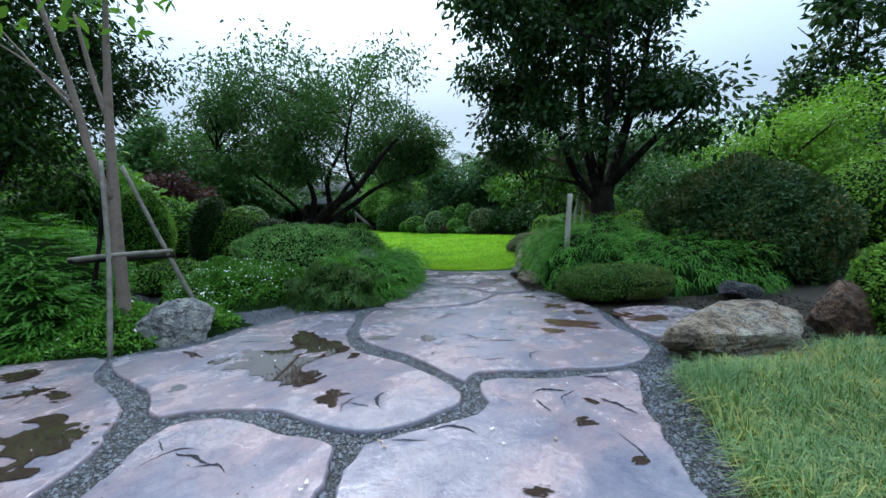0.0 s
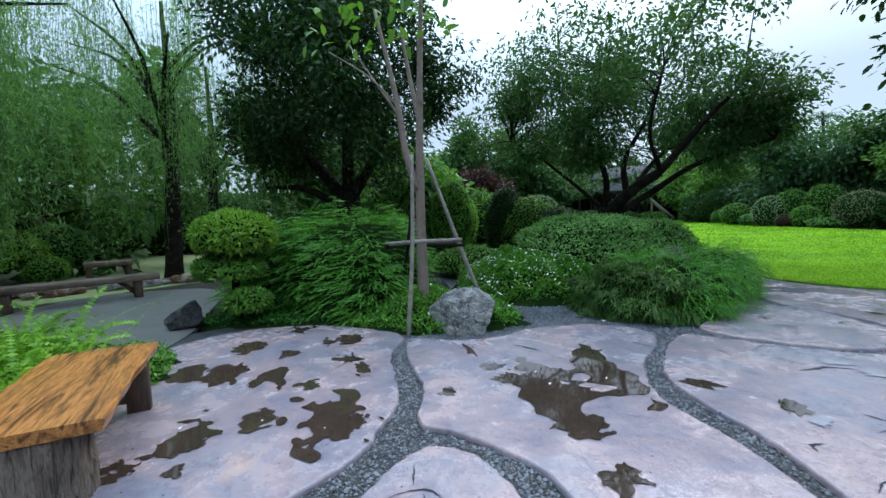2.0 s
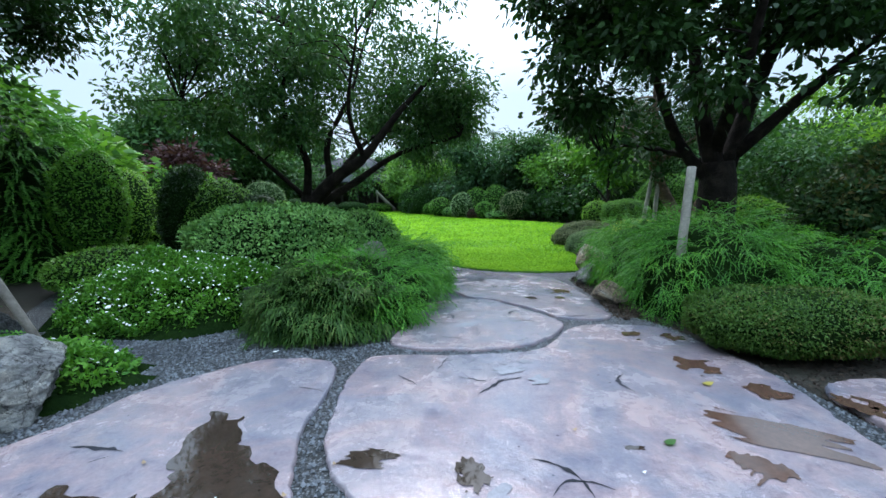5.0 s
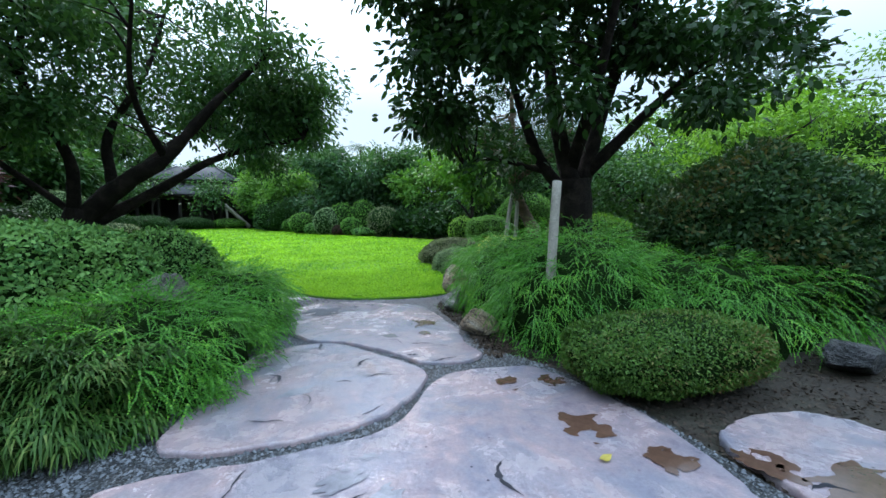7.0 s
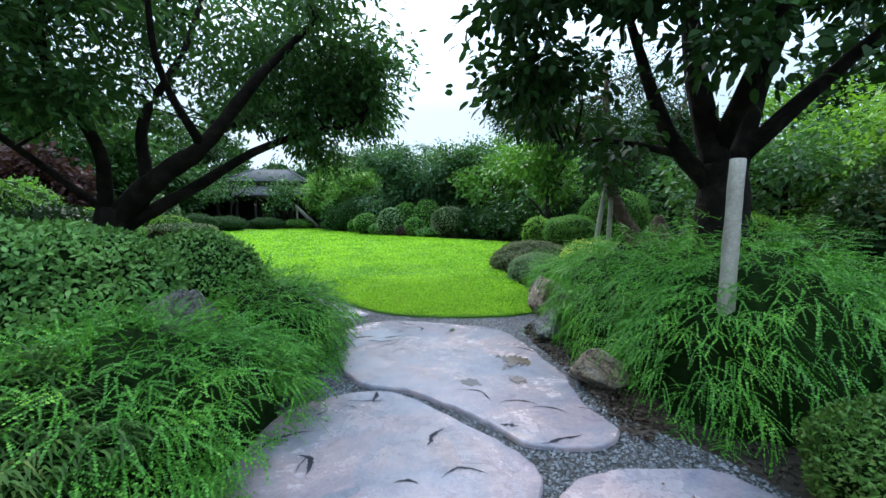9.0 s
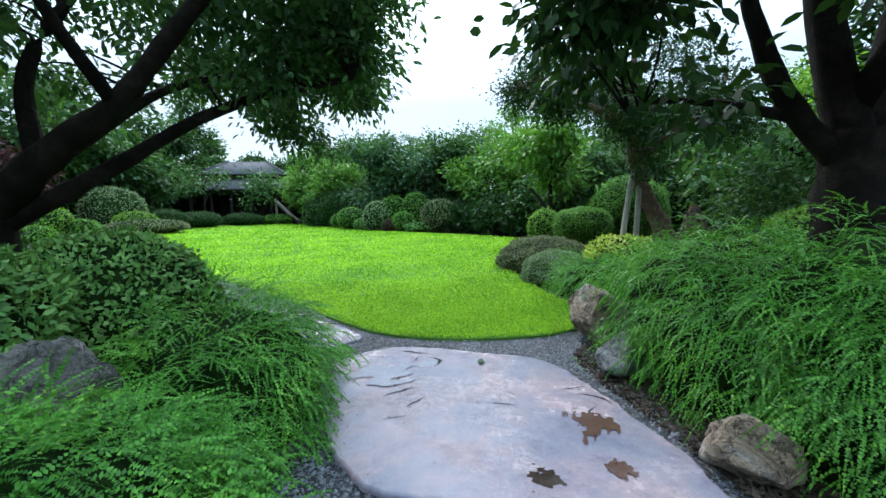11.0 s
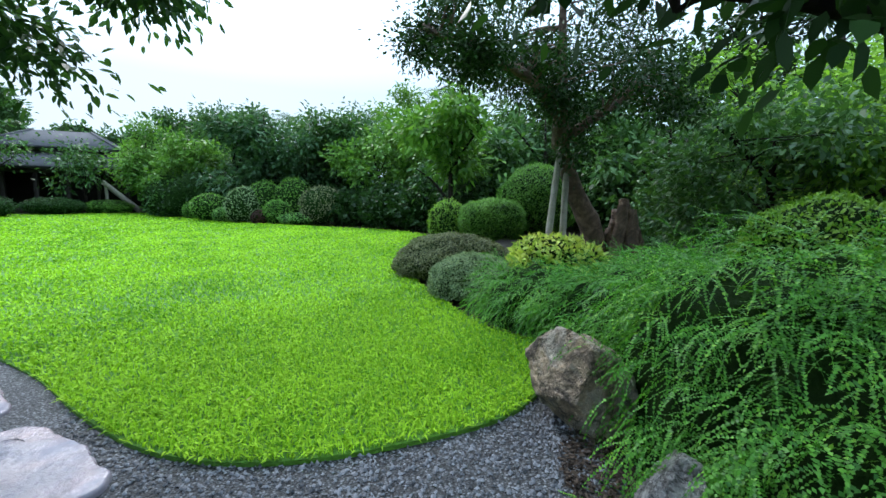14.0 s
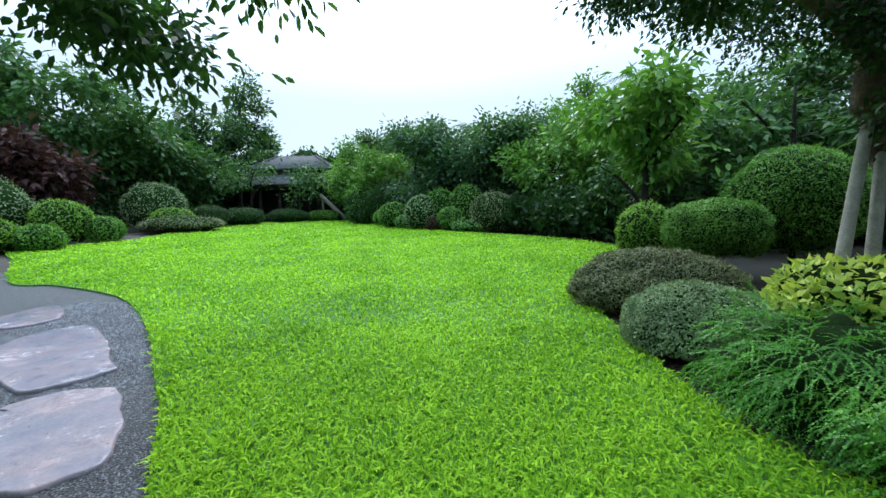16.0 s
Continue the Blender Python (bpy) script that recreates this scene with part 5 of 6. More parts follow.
mop(-2.08, 7.9, 0.92, 0.82, M["mop"], 13000, "mop of fine olive-green drooping strands beside gravel", 64)
cover("feathery_shrub", [(-6.5, 5.7, 1.6, 1.3, 1.72), (-7.6, 5.2, 1.2, 1.1, 1.5), (-5.7, 5.2, 0.8, 0.7, 1.05)], M["spray_mid"], 7600, 0.27, 0.14, 10, 0.027, "large dark green feathery shrub behind the stones", 65, "shrub", 0.9, 0.04, 0.19)

cover("feathery_tree", [(-10.0, 11.4, 1.35, 1.2, 3.5), (-11.2, 10.6, 1.0, 1.0, 2.6)], M["spray_mid"], 4000, 0.45, 0.3, 12, 0.046, "tall blue-green feathery conifer shrub", 67, "shrub", 0.7, 0.05)
shrub("lime_mound", (-10.6, 14.4, 1.35), (0.85, 0.85, 1.3), M["box_lime"], 4500, 0.07, "bright lime clipped shrub by the side path", seed=106, low=-0.9)
shrub("garden_shrub", (-12.8, 14.5, 1.3), (2.0, 2.0, 1.9), M["tree_mid"], 3500, 0.16, "dense green shrub beyond the side path", seed=107, low=-0.7, lump=0.15, loose=0.7)
shrub("garden_shrub", (-11.6, 18.2, 1.1), (2.0, 1.8, 1.6), M["tree_lite"], 3500, 0.16, "dense light green shrub beyond the side path", seed=108, low=-0.7, lump=0.15, loose=0.7)
shrub("clipped_hedge", (3.05, 7.12, 0.31), (0.98, 0.54, 0.31), M["hedge"], 26000, 0.030, "low clipped oblong hedge of olive leaves with bronze tips", "hedge", seed=71, low=-0.9, square=0.72, lump=0.04)
shrub("mound_shrub", (-3.5, 9.65, 0.66), (1.5, 1.1, 0.86), M["var"], 21000, 0.060, "broad clipped mound of pale grey-green leaves", seed=72, low=-0.6, square=0.82)
shrub("mound_shrub", (-2.45, 11.0, 0.62), (0.85, 0.85, 0.78), M["var"], 8500, 0.056, "rounded clipped mound shrub beside a dark rock", seed=73, low=-0.6)
shrub("dusky_shrub", (7.0, 9.2, 1.05), (2.1, 1.7, 1.55), M["dusky"], 36000, 0.085, "huge rounded dusky shrub with bronze tips", seed=74, low=-0.65, lump=0.10, loose=0.6)
shrub("round_shrub", (5.55, 4.45, 0.45), (0.75, 0.75, 0.75), M["box_lime"], 9000, 0.045, "round bright green clipped shrub by the boulders", seed=75, low=-0.6)
shrub("round_shrub", (10.6, 9.8, 1.5), (1.3, 1.3, 1.2), M["box_lime"], 7000, 0.08, "round bright green shrub behind the dusky one", seed=76, low=-0.9)
shrub("box_ball", (-8.25, 11.05, 1.55), (0.68, 0.68, 1.15), M["box_mid"], 9000, 0.06, "tall rounded clipped shrub", seed=77, low=-0.9)
shrub("box_ball", (-6.5, 12.8, 1.05), (1.0, 0.95, 1.1), M["box"], 7000, 0.06, "rounded dark clipped shrub", seed=78, low=-0.9)
shrub("box_ball", (-5.6, 12.9, 0.9), (0.9, 0.9, 0.9), M["tree_dark"], 5000, 0.07, "dark rounded shrub under the spreading tree", seed=79, low=-0.9)
shrub("cone_shrub", (-7.2, 12.6, 1.2), (0.7, 0.7, 1.3), M["tree_dark"], 6000, 0.07, "dark upright cone shaped shrub", seed=80, low=-0.9, loose=0.5)
shrub("box_ball", (-9.0, 16.5, 0.8), (0.9, 0.9, 0.9), M["box_lime"], 4000, 0.07, "lime clipped shrub beyond the side path", seed=81, low=-0.8)
shrub("low_shrub", (-6.5, 9.6, 0.35), (1.1, 0.8, 0.45), M["box"], 4500, 0.06, "low green shrub by the side path", seed=82, low=-0.6)
shrub("mauve_mound", (4.0, 17.0, 0.2), (1.25, 1.05, 0.62), M["mauve"], 20000, 0.040, "low brown-green clipped mound at the lawn's edge", seed=83, low=-0.3)
shrub("sage_mound", (3.5, 15.2, 0.2), (0.74, 0.74, 0.48), M["sage"], 17000, 0.034, "low sage-grey clipped mound at the lawn's edge", seed=84, low=-0.3)
shrub("oval_topiary", (5.6, 18.1, 1.0), (0.88, 0.7, 0.55), M["box"], 16000, 0.042, "clipped dark green oval shrub", seed=85, low=-0.8, stem=0.1, square=0.9)
shrub("box_ball", (7.3, 18.5, 1.45), (1.12, 1.05, 1.0), M["box"], 17000, 0.048, "large clipped dark green dome shrub", seed=86, low=-0.9)
shrub("box_ball", (4.9, 19.2, 0.85), (0.55, 0.55, 0.65), M["box_lime"], 5000, 0.05, "small clipped shrub behind the oval one", seed=87, low=-0.9)
shrub("lime_mound", (5.65, 11.65, 0.94), (0.85, 0.75, 0.66), M["box_lime"], 6500, 0.055, "low lime-green mound behind the big trunk", seed=88, low=-0.9)
shrub("yellow_shrub", (4.75, 14.7, 0.55), (0.8, 0.6, 0.42), M["yellow"], 3200, 0.105, "yellow variegated leafy plant at the prop poles", seed=89, low=-0.7, lump=0.14, loose=0.7)

# tiered cloud shrub
def cloud_shrub():
    x, y = -6.75, 3.75
    root = thing("cloud_shrub", (x, y, 0), "three-tiered clipped cloud shrub with bright green pads", "topiary")
    tube_part("trunk", [(x, y, -0.1), (x - 0.08, y, 0.6), (x + 0.05, y, 1.2)], [0.07, 0.06, 0.045], M["bark"], root)
    r = np.random.default_rng(4)
    for k, (dx, dy, z, a, h, n, m) in enumerate([(0, 0, 1.36, 0.56, 0.36, 3600, "box_lime"), (-0.12, -0.05, 0.86, 0.48, 0.22, 2200, "box"), (0.22, 0.05, 0.36, 0.29, 0.18, 1100, "box")]):
        c = (x + dx, y + dy, z)
        v, f = dome_core(c, (a * 0.93, a * 0.93, h * 0.93), k, 0.05, -0.5)
        pad = part("pad", v, f, M["core"], root, "clipped leafy pad", True)
        p, nn = dome_points(n, c, (a, a, h), -0.6, 0.05, k)
        v, f = leaves(p, nn + r.normal(size=p.shape) * 0.7, nn, 0.075 * r.uniform(0.7, 1.3, len(p)), 0.036)
        part("foliage", v, f, M[m], pad)


cloud_shrub()


def scatter_cover(name, outline, height, mat, count, size, label, seed, flowers=0, bumpy=0.35):
    """Low leafy ground cover over a bed, with small white flowers where asked."""
    r = np.random.default_rng(seed)
    line = smooth_line(outline, 6, True)
    lo, hi = line.min(0), line.max(0)
    p = r.uniform(lo, hi, (count * 3, 2))
    p = p[inside(p, line)][:count]
    root = thing(name, (line[:, 0].mean(), line[:, 1].mean(), 0), label, "ground cover")

    def top(q):
        d = np.sqrt(((q[:, None] - line[None, ::3]) ** 2).sum(-1)).min(1)
        return height * np.minimum(1, (d / 0.55)) ** 0.6 * (1 - bumpy * 0.5 + bumpy * wob(np.c_[q, np.zeros(len(q))], 2.2, seed)) + rise(q[:, 0], q[:, 1])
    g = 0.22
    gx, gy = np.meshgrid(np.arange(lo[0] - g, hi[0] + 2 * g, g), np.arange(lo[1] - g, hi[1] + 2 * g, g), indexing="ij")
    q = np.stack([gx.ravel(), gy.ravel()], -1)
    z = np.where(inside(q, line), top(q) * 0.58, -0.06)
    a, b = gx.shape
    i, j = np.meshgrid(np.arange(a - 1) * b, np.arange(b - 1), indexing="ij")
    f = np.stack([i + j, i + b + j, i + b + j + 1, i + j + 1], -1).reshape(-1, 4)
    # added sheet below the leaves, its dark colour painting the shade between them
    part("shade_sheet", np.c_[q, z], f, M["core"], root, smooth=True)
    z = top(p)
    edge = np.sqrt(((p[:, None] - line[None, ::3]) ** 2).sum(-1)).min(1) < 0.34
    b3 = np.c_[p, z - np.where(edge, z * r.uniform(0, 0.9, len(p)), r.uniform(0, 0.09, len(p)))]
    v, f = leaves(b3, r.normal(size=(len(p), 3)) + (0, 0, 0.4), r.normal(size=(len(p), 3)) * 0.5 + (0, 0, 1), size * r.uniform(0.7, 1.4, len(p)), size * 0.5)
    part("foliage", v, f, mat, root)
    if flowers:
        c = np.c_[p[:flowers], z[:flowers] + 0.025]
        k = 6
        th = np.arange(k) * 2 * np.pi / k
        rad = r.uniform(0.009, 0.017, flowers)[:, None, None]
        tilt = r.normal(0, 0.4, (flowers, 1, 2))
        ring = np.stack([np.cos(th), np.sin(th)], -1)[None] * rad
        zz = (ring * tilt).sum(-1, keepdims=True)
        v = np.concatenate([c[:, None], c[:, None] + np.concatenate([ring, zz], -1)], 1).reshape(-1, 3)
        o = np.arange(flowers)[:, None, None] * (k + 1)
        jj = np.arange(k)
        f = (np.stack([np.zeros(k, int), 1 + jj, 1 + (jj + 1) % k], -1)[None] + o).reshape(-1, 3)
        part("flowers", v, f, M["petal"], root, "small white flowers", kind="stuff")
    return root


scatter_cover("flowering_cover", [(-5.2, 7.3), (-4.1, 7.15), (-3.1, 7.6), (-2.6, 8.3), (-3.0, 8.9), (-4.6, 9.0), (-5.5, 8.4)], 0.80, M["box_mid"], 30000, 0.052, "green ground cover dotted with small white flowers", 91, 760)
scatter_cover("leafy_cover", [(-5.3, 4.6), (-4.3, 4.75), (-3.9, 5.0), (-3.2, 6.0), (-3.6, 6.5), (-4.8, 6.6), (-5.6, 5.8)], 0.40, M["box_mid"], 12000, 0.058, "low bright green leafy cover round the young tree", 92, 60)
scatter_cover("dark_cover", [(-7.4, 3.3), (-6.4, 3.75), (-5.4, 4.6), (-5.6, 5.2), (-7.0, 5.0), (-7.6, 4.2)], 0.22, M["spray_dark"], 5000, 0.05, "dark low green cover under the feathery shrub", 93)
scatter_cover("leafy_cover", [(-6.2, 1.6), (-5.2, 1.75), (-4.9, 2.1), (-5.7, 2.55), (-6.6, 2.3)], 0.24, M["box"], 3500, 0.05, "low green cover with a few white flowers", 94, 14)
scatter_cover("leafy_cover", [(-8.6, 17.4), (-6.4, 15.8), (-5.4, 14.4), (-5.2, 12.8), (-7.5, 12.8), (-11, 15), (-12, 18)], 0.30, M["box"], 9000, 0.09, "green cover beyond the side path", 95)


def tufts(name, outline, n, per, height, mat, label, seed, width=0.007, lean=1.1):
    """Arching clumps; blades lean out from each clump's heart."""
    r = np.random.default_rng(seed)
    line = smooth_line(outline, 6, True)
    p = r.uniform(line.min(0), line.max(0), (n * 4, 2))
    p = p[inside(p, line)][:n]
    tall = height * r.uniform(0.7, 1.25, len(p)) * (1 + 0.42 * wob(np.c_[p, 0 * p[:, 0]], 2.4, seed))
    c = np.repeat(np.c_[p, rise(p[:, 0], p[:, 1]) - 0.02], per, 0)
    h = (np.repeat(tall, per) * r.uniform(0.75, 1.2, len(c)))[:, None]
    a = r.uniform(0, 2 * np.pi, len(c))
    d = np.stack([np.cos(a), np.sin(a), 0 * a], -1)
    s = np.stack([-np.sin(a), np.cos(a), 0 * a], -1)
    o = (r.uniform(0.1, 1.0, len(c)) ** 0.7)[:, None]
    up = np.array([0, 0, 1.0])
    b = c + d * 0.035 * o
    m = b + up * h * (0.85 - 0.15 * o) + d * h * 0.35 * o * lean
    t = m + up * h * (0.28 - 0.55 * o) + d * h * 0.42 * o * lean
    w = width * r.uniform(0.7, 1.3, len(c))[:, None]
    v = np.stack([b - s * w * 0.4, m - s * w * 0.5, t, m + s * w * 0.5, b + s * w * 0.4], 1).reshape(-1, 3)
    k = np.arange(len(c))[:, None] * 5
    return part(name, v, [k + np.array([[0, 1, 3, 4]]), k + np.array([[1, 2, 3]])], mat, None, label, kind="stuff")


tufts("tuft_grass", [(1.85, 2.7), (2.3, 3.75), (3.4, 3.75), (4.4, 4.1), (5.6, 3.6), (5.4, 1.2), (3.6, 0.2), (1.2, 0.6), (1.5, 1.8)], 2300, 30, 0.19, M["mondo"], "thick tufted blue-green and yellowish ornamental grass", 96, 0.0058, 1.7)


def fern(x, y, size, seed, n=17):
    """A clump of arching pinnate fronds."""
    r = np.random.default_rng(seed)
    root = thing("fern", (x, y, 0), "lime-green fern clump with arching fronds", "fern", "ferns behind the bench")
    a = np.arange(n) * 2 * np.pi / n + r.uniform(-0.2, 0.2, n)
    w = np.stack([np.cos(a), np.sin(a), np.full(n, 0.2)], -1)
    b = np.array([x, y, 0.02]) + w * 0.04
    v, f = fronds(b, w, size, 1.05, 19, size * 0.075, seed, 1.55, 1.35, 0.06)
    part("fronds", v, f, M["fern"], root)


for i in range(46):
    r = random.Random(200 + i)
    fern(r.uniform(-7.4, -4.95), r.uniform(-0.6, 1.75), r.uniform(0.48, 0.70), 300 + i)
for i in range(8):
    r = random.Random(260 + i)
    fern(r.uniform(-5.0, -4.4), r.uniform(-0.5, 0.35), r.uniform(0.5, 0.65), 360 + i)


def mulch(outline, n, seed, level=-0.05):
    """Dark bark flakes over the bare soil."""
    r = np.random.default_rng(seed)
    line = smooth_line(outline, 5, True)
    p = r.uniform(line.min(0), line.max(0), (n * 3, 2))
    p = p[inside(p, line)][:n]
    b = np.c_[p, rise(p[:, 0], p[:, 1]) + level + r.uniform(0, 0.015, len(p))]
    v, f = leaves(b, r.normal(size=(len(p), 3)) * (1, 1, 0.25), r.normal(size=(len(p), 3)) * 0.5 + (0, 0, 1), r.uniform(0.02, 0.06, len(p)), r.uniform(0.010, 0.025, len(p)))
    part("mulch", v, f, M["flake"], None, "dark bark mulch and leaf litter on the soil", kind="stuff")


mulch([(2.3, 4.4), (3.0, 4.5), (5.5, 5.0), (6.0, 7.4), (4.2, 7.2), (2.4, 8.8), (1.8, 9.0), (2.1, 7.6), (2.5, 6.4)], 9000, 97)
mulch([(2.2, 11.6), (2.6, 12.2), (2.8, 13.6), (2.9, 15.0), (3.4, 15.0), (3.5, 12.4), (2.6, 11.2)], 4000, 98)
mulch([(1.76, 8.2), (2.2, 8.6), (2.3, 9.8), (2.5, 10.9), (2.4, 11.5), (1.95, 11.25), (1.78, 10.6), (1.80, 9.5)], 6500, 99, -0.022)

# ---- bench and water side ----
def bench():
    """A live-edge plank on a log and a dark trestle."""
    a, b = np.array([-4.72, 1.78]), np.array([-3.28, 1.15])
    ax = unit(b - a)
    sd = np.array([-ax[1], ax[0]])
    root = thing("bench", (*((a + b) / 2), 0), "honey-coloured live-edge plank bench with a log leg", "bench")
    ang = math.atan2(ax[1], ax[0])
    n = 24
    t = np.linspace(0, 1, n)
    L = float(np.linalg.norm(b - a))
    bm = bmesh.new()
    rows = []
    for i, s in enumerate(t):
        w0 = 0.36 + 0.012 * math.sin(s * 9) + 0.008 * math.sin(s * 31)
        w1 = 0.36 + 0.010 * math.sin(s * 7 + 1) + 0.006 * math.sin(s * 23)
        x = (s - 0.5) * L
        rows.append([bm.verts.new(c) for c in ((x, -w0, 0.505), (x, -w0 + 0.02, 0.515), (x, -0.03, 0.517), (x, -0.022, 0.512), (x, -0.014, 0.517), (x, w1 - 0.02, 0.515), (x, w1, 0.505), (x, w1 - 0.015, 0.445), (x, -w0 + 0.02, 0.445))])
    k = len(rows[0])
    for p, q in zip(rows, rows[1:]):
        for j in range(k):
            bm.faces.new((p[j], p[(j + 1) % k], q[(j + 1) % k], q[j]))
    bm.faces.new(rows[0])
    bm.faces.new(rows[-1])
    bmesh.ops.recalc_face_normals(bm, faces=bm.faces[:])
    me = bpy.data.meshes.new("seat")
    bm.to_mesh(me)
    bm.free()
    me.materials.append(M["plank"])
    seat = new("seat", me)
    seat.parent = root
    seat.rotation_euler = (0, 0, ang)
    lx, ly = b - ax * 0.26
    # bark plates run up the log between deep furrows
    seg, rows_up = 72, 15
    th = np.linspace(0, 2 * np.pi, seg, endpoint=False)
    hh = np.linspace(-0.02, 0.45, rows_up)
    T2, H2 = np.meshgrid(th, hh)
    plate = wob(np.stack([np.cos(T2) * 9, np.sin(T2) * 9, H2 * 5], -1).reshape(-1, 3), 1.0, 3).reshape(T2.shape)
    flake = wob(np.stack([np.cos(T2) * 26, np.sin(T2) * 26, H2 * 22], -1).reshape(-1, 3), 1.0, 5).reshape(T2.shape)
    rad = 0.235 + 0.020 * np.clip(plate * 2.2, -1, 1) + 0.008 * flake + 0.012 * np.cos(2 * T2)
    v = np.concatenate([np.stack([lx + rad * np.cos(T2), ly + rad * np.sin(T2), H2], -1).reshape(-1, 3), [(lx, ly, 0.45)]])
    i2, j2 = np.meshgrid(np.arange(rows_up - 1) * seg, np.arange(seg), indexing="ij")
    k2 = (j2 + 1) % seg
    q4 = np.stack([i2 + j2, i2 + k2, i2 + seg + k2, i2 + seg + j2], -1).reshape(-1, 4)
    e2 = (rows_up - 1) * seg + np.arange(seg)
    part("log_leg", v, [q4, np.stack([e2, (rows_up - 1) * seg + (np.arange(seg) + 1) % seg, np.full(seg, len(v) - 1)], -1)], M["log"], root, "rough barked log leg")
    fx, fy = a + ax * 0.22
    for s in (-0.24, 0.24):
        px, py = fx + sd[0] * s, fy + sd[1] * s
        v, f = slab_box((px, py, 0.22), (0.10, 0.16, 0.45), ang)
        part("leg", v, f, M["plank_end"], root, "dark timber leg")
    v, f = slab_box((fx, fy, 0.14), (0.07, 0.40, 0.10), ang)
    part("stretcher", v, f, M["plank_end"], root)


def slab_box(c, size, ang=0.0, bev=0.012):
    """A box with eased edges, turned about z."""
    hx, hy, hz = (s / 2 for s in size)
    bm = bmesh.new()
    bmesh.ops.create_cube(bm, size=1)
    for v in bm.verts:
        v.co = (v.co.x * 2 * hx, v.co.y * 2 * hy, v.co.z * 2 * hz)
    bmesh.ops.bevel(bm, geom=bm.edges[:], offset=min(bev, hx, hy, hz), segments=1, affect="EDGES")
    bmesh.ops.triangulate(bm, faces=bm.faces[:])
    bm.verts.index_update()
    q = np.array([v.co for v in bm.verts])
    f = np.array([[v.index for v in fc.verts] for fc in bm.faces])
    bm.free()
    cs, sn = math.cos(ang), math.sin(ang)
    q = np.stack([q[:, 0] * cs - q[:, 1] * sn, q[:, 0] * sn + q[:, 1] * cs, q[:, 2]], -1) + np.asarray(c)
    return q, f


bench()
sheet("concrete_path", [(-6.3, 2.5), (-7.3, 2.2), (-9.2, 1.5), (-11.0, 1.4), (-12.2, 2.8), (-11.4, 4.6), (-10.0, 4.8), (-8.3, 3.9), (-7.0, 3.2)], -0.01, M["concrete"], 6, 0.1, None, "pale damp concrete path leading to the pond", 0, "structure")
sheet("water", [(-12.4, -1.5), (-12.6, 4.5), (-14, 8), (-24, 9), (-30, 4), (-24, -6), (-15, -5)], -0.03, M["pond"], 6, 0.02, None, "still green pond under willows", 0, "structure")
sheet("side_path", [(-4.6, 6.7), (-5.4, 6.6), (-6.6, 8.2), (-8.4, 10.6), (-10.6, 13.0), (-10.0, 13.4), (-7.8, 11.2), (-5.8, 8.6)], -0.02, M["gravel"], 6, 0.05, None, "narrow grey gravel path behind the young tree", 0, "structure")
sheet("far_path", [(-16.5, 24.0), (-14.2, 26.2), (-13.0, 28.2), (-13.6, 29.4), (-16.0, 27.6), (-19.0, 25.8)], 0.01, M["gravel"], 6, 0.05, None, "narrow grey path entering the lawn", 0, "structure")


def plank_bridge(a, b, width, z, legs, name, label):
    a, b = np.array(a), np.array(b)
    ax = unit(b - a)
    ang = math.atan2(ax[1], ax[0])
    sd = np.array([-ax[1], ax[0]])
    root = thing(name, (*((a + b) / 2), 0), label, "bench")
    L = float(np.linalg.norm(b - a))
    c = (a + b) / 2
    for s in (-0.25, 0.25):
        v, f = slab_box((*(c + sd * s * width), z), (L, width * 0.48, 0.13), ang)
        part("plank", v, f, M["old_wood"], root)
    for t in legs:
        p = a + ax * L * t
        v, f = slab_box((*p, z / 2 - 0.03), (0.14, width * 0.7, z), ang)
        part("leg", v, f, M["plank_end"], root)
    tube_part("brace", [(*(a + ax * L * legs[-1]), 0.05), (*(a + ax * L * (legs[-1] - 0.12)), z - 0.05)], [0.05, 0.045], M["plank_end"], root, 7)


plank_bridge((-11.5, 1.15), (-11.25, 3.9), 0.42, 0.42, (0.14, 0.86), "plank_seat", "long low weathered plank seat at the pond")
plank_bridge((-15.5, 3.25), (-15.35, 4.35), 0.7, 0.50, (0.1, 0.9), "plank_seat", "distant low timber platform across the pond")
for i in range(34):
    r = random.Random(500 + i)
    t = i / 33
    x, y = -12.9 - 0.7 * math.sin(t * 3) + r.uniform(-0.5, 0.3), -1.2 + 6.6 * t
    rock((x, y, -0.04), (r.uniform(0.3, 0.75), r.uniform(0.3, 0.55), r.uniform(0.15, 0.36)), r.uniform(0, 3), M[r.choice(["rock_tan", "rock_grey", "rock_dark", "rock_rust"])], 600 + i, "rounded pond-edge stone at the waterside", fine=3)
shrub("round_shrub", (-17.6, 1.6, 0.85), (1.3, 1.2, 0.75), M["box_lime"], 6000, 0.08, "bright green clipped shrub across the pond", seed=101, low=-0.6)
shrub("round_shrub", (-16.4, 2.6, 0.35), (0.5, 0.5, 0.42), M["box"], 2600, 0.06, "small round clipped shrub across the pond", seed=102, low=-0.6)
shrub("round_shrub", (-18.6, 3.0, 0.8), (1.1, 1.0, 0.9), M["var"], 4500, 0.09, "grey-green shrub across the pond", seed=103, low=-0.6)
shrub("box_ball", (-9.9, -0.3, 0.95), (0.75, 0.75, 0.5), M["box"], 6000, 0.05, "clipped dark shrub behind the ferns", seed=104, low=-0.8)
shrub("box_ball", (-8.6, -0.9, 0.6), (0.7, 0.7, 0.6), M["box_lime"], 5000, 0.05, "round clipped shrub behind the ferns", seed=105, low=-0.8)

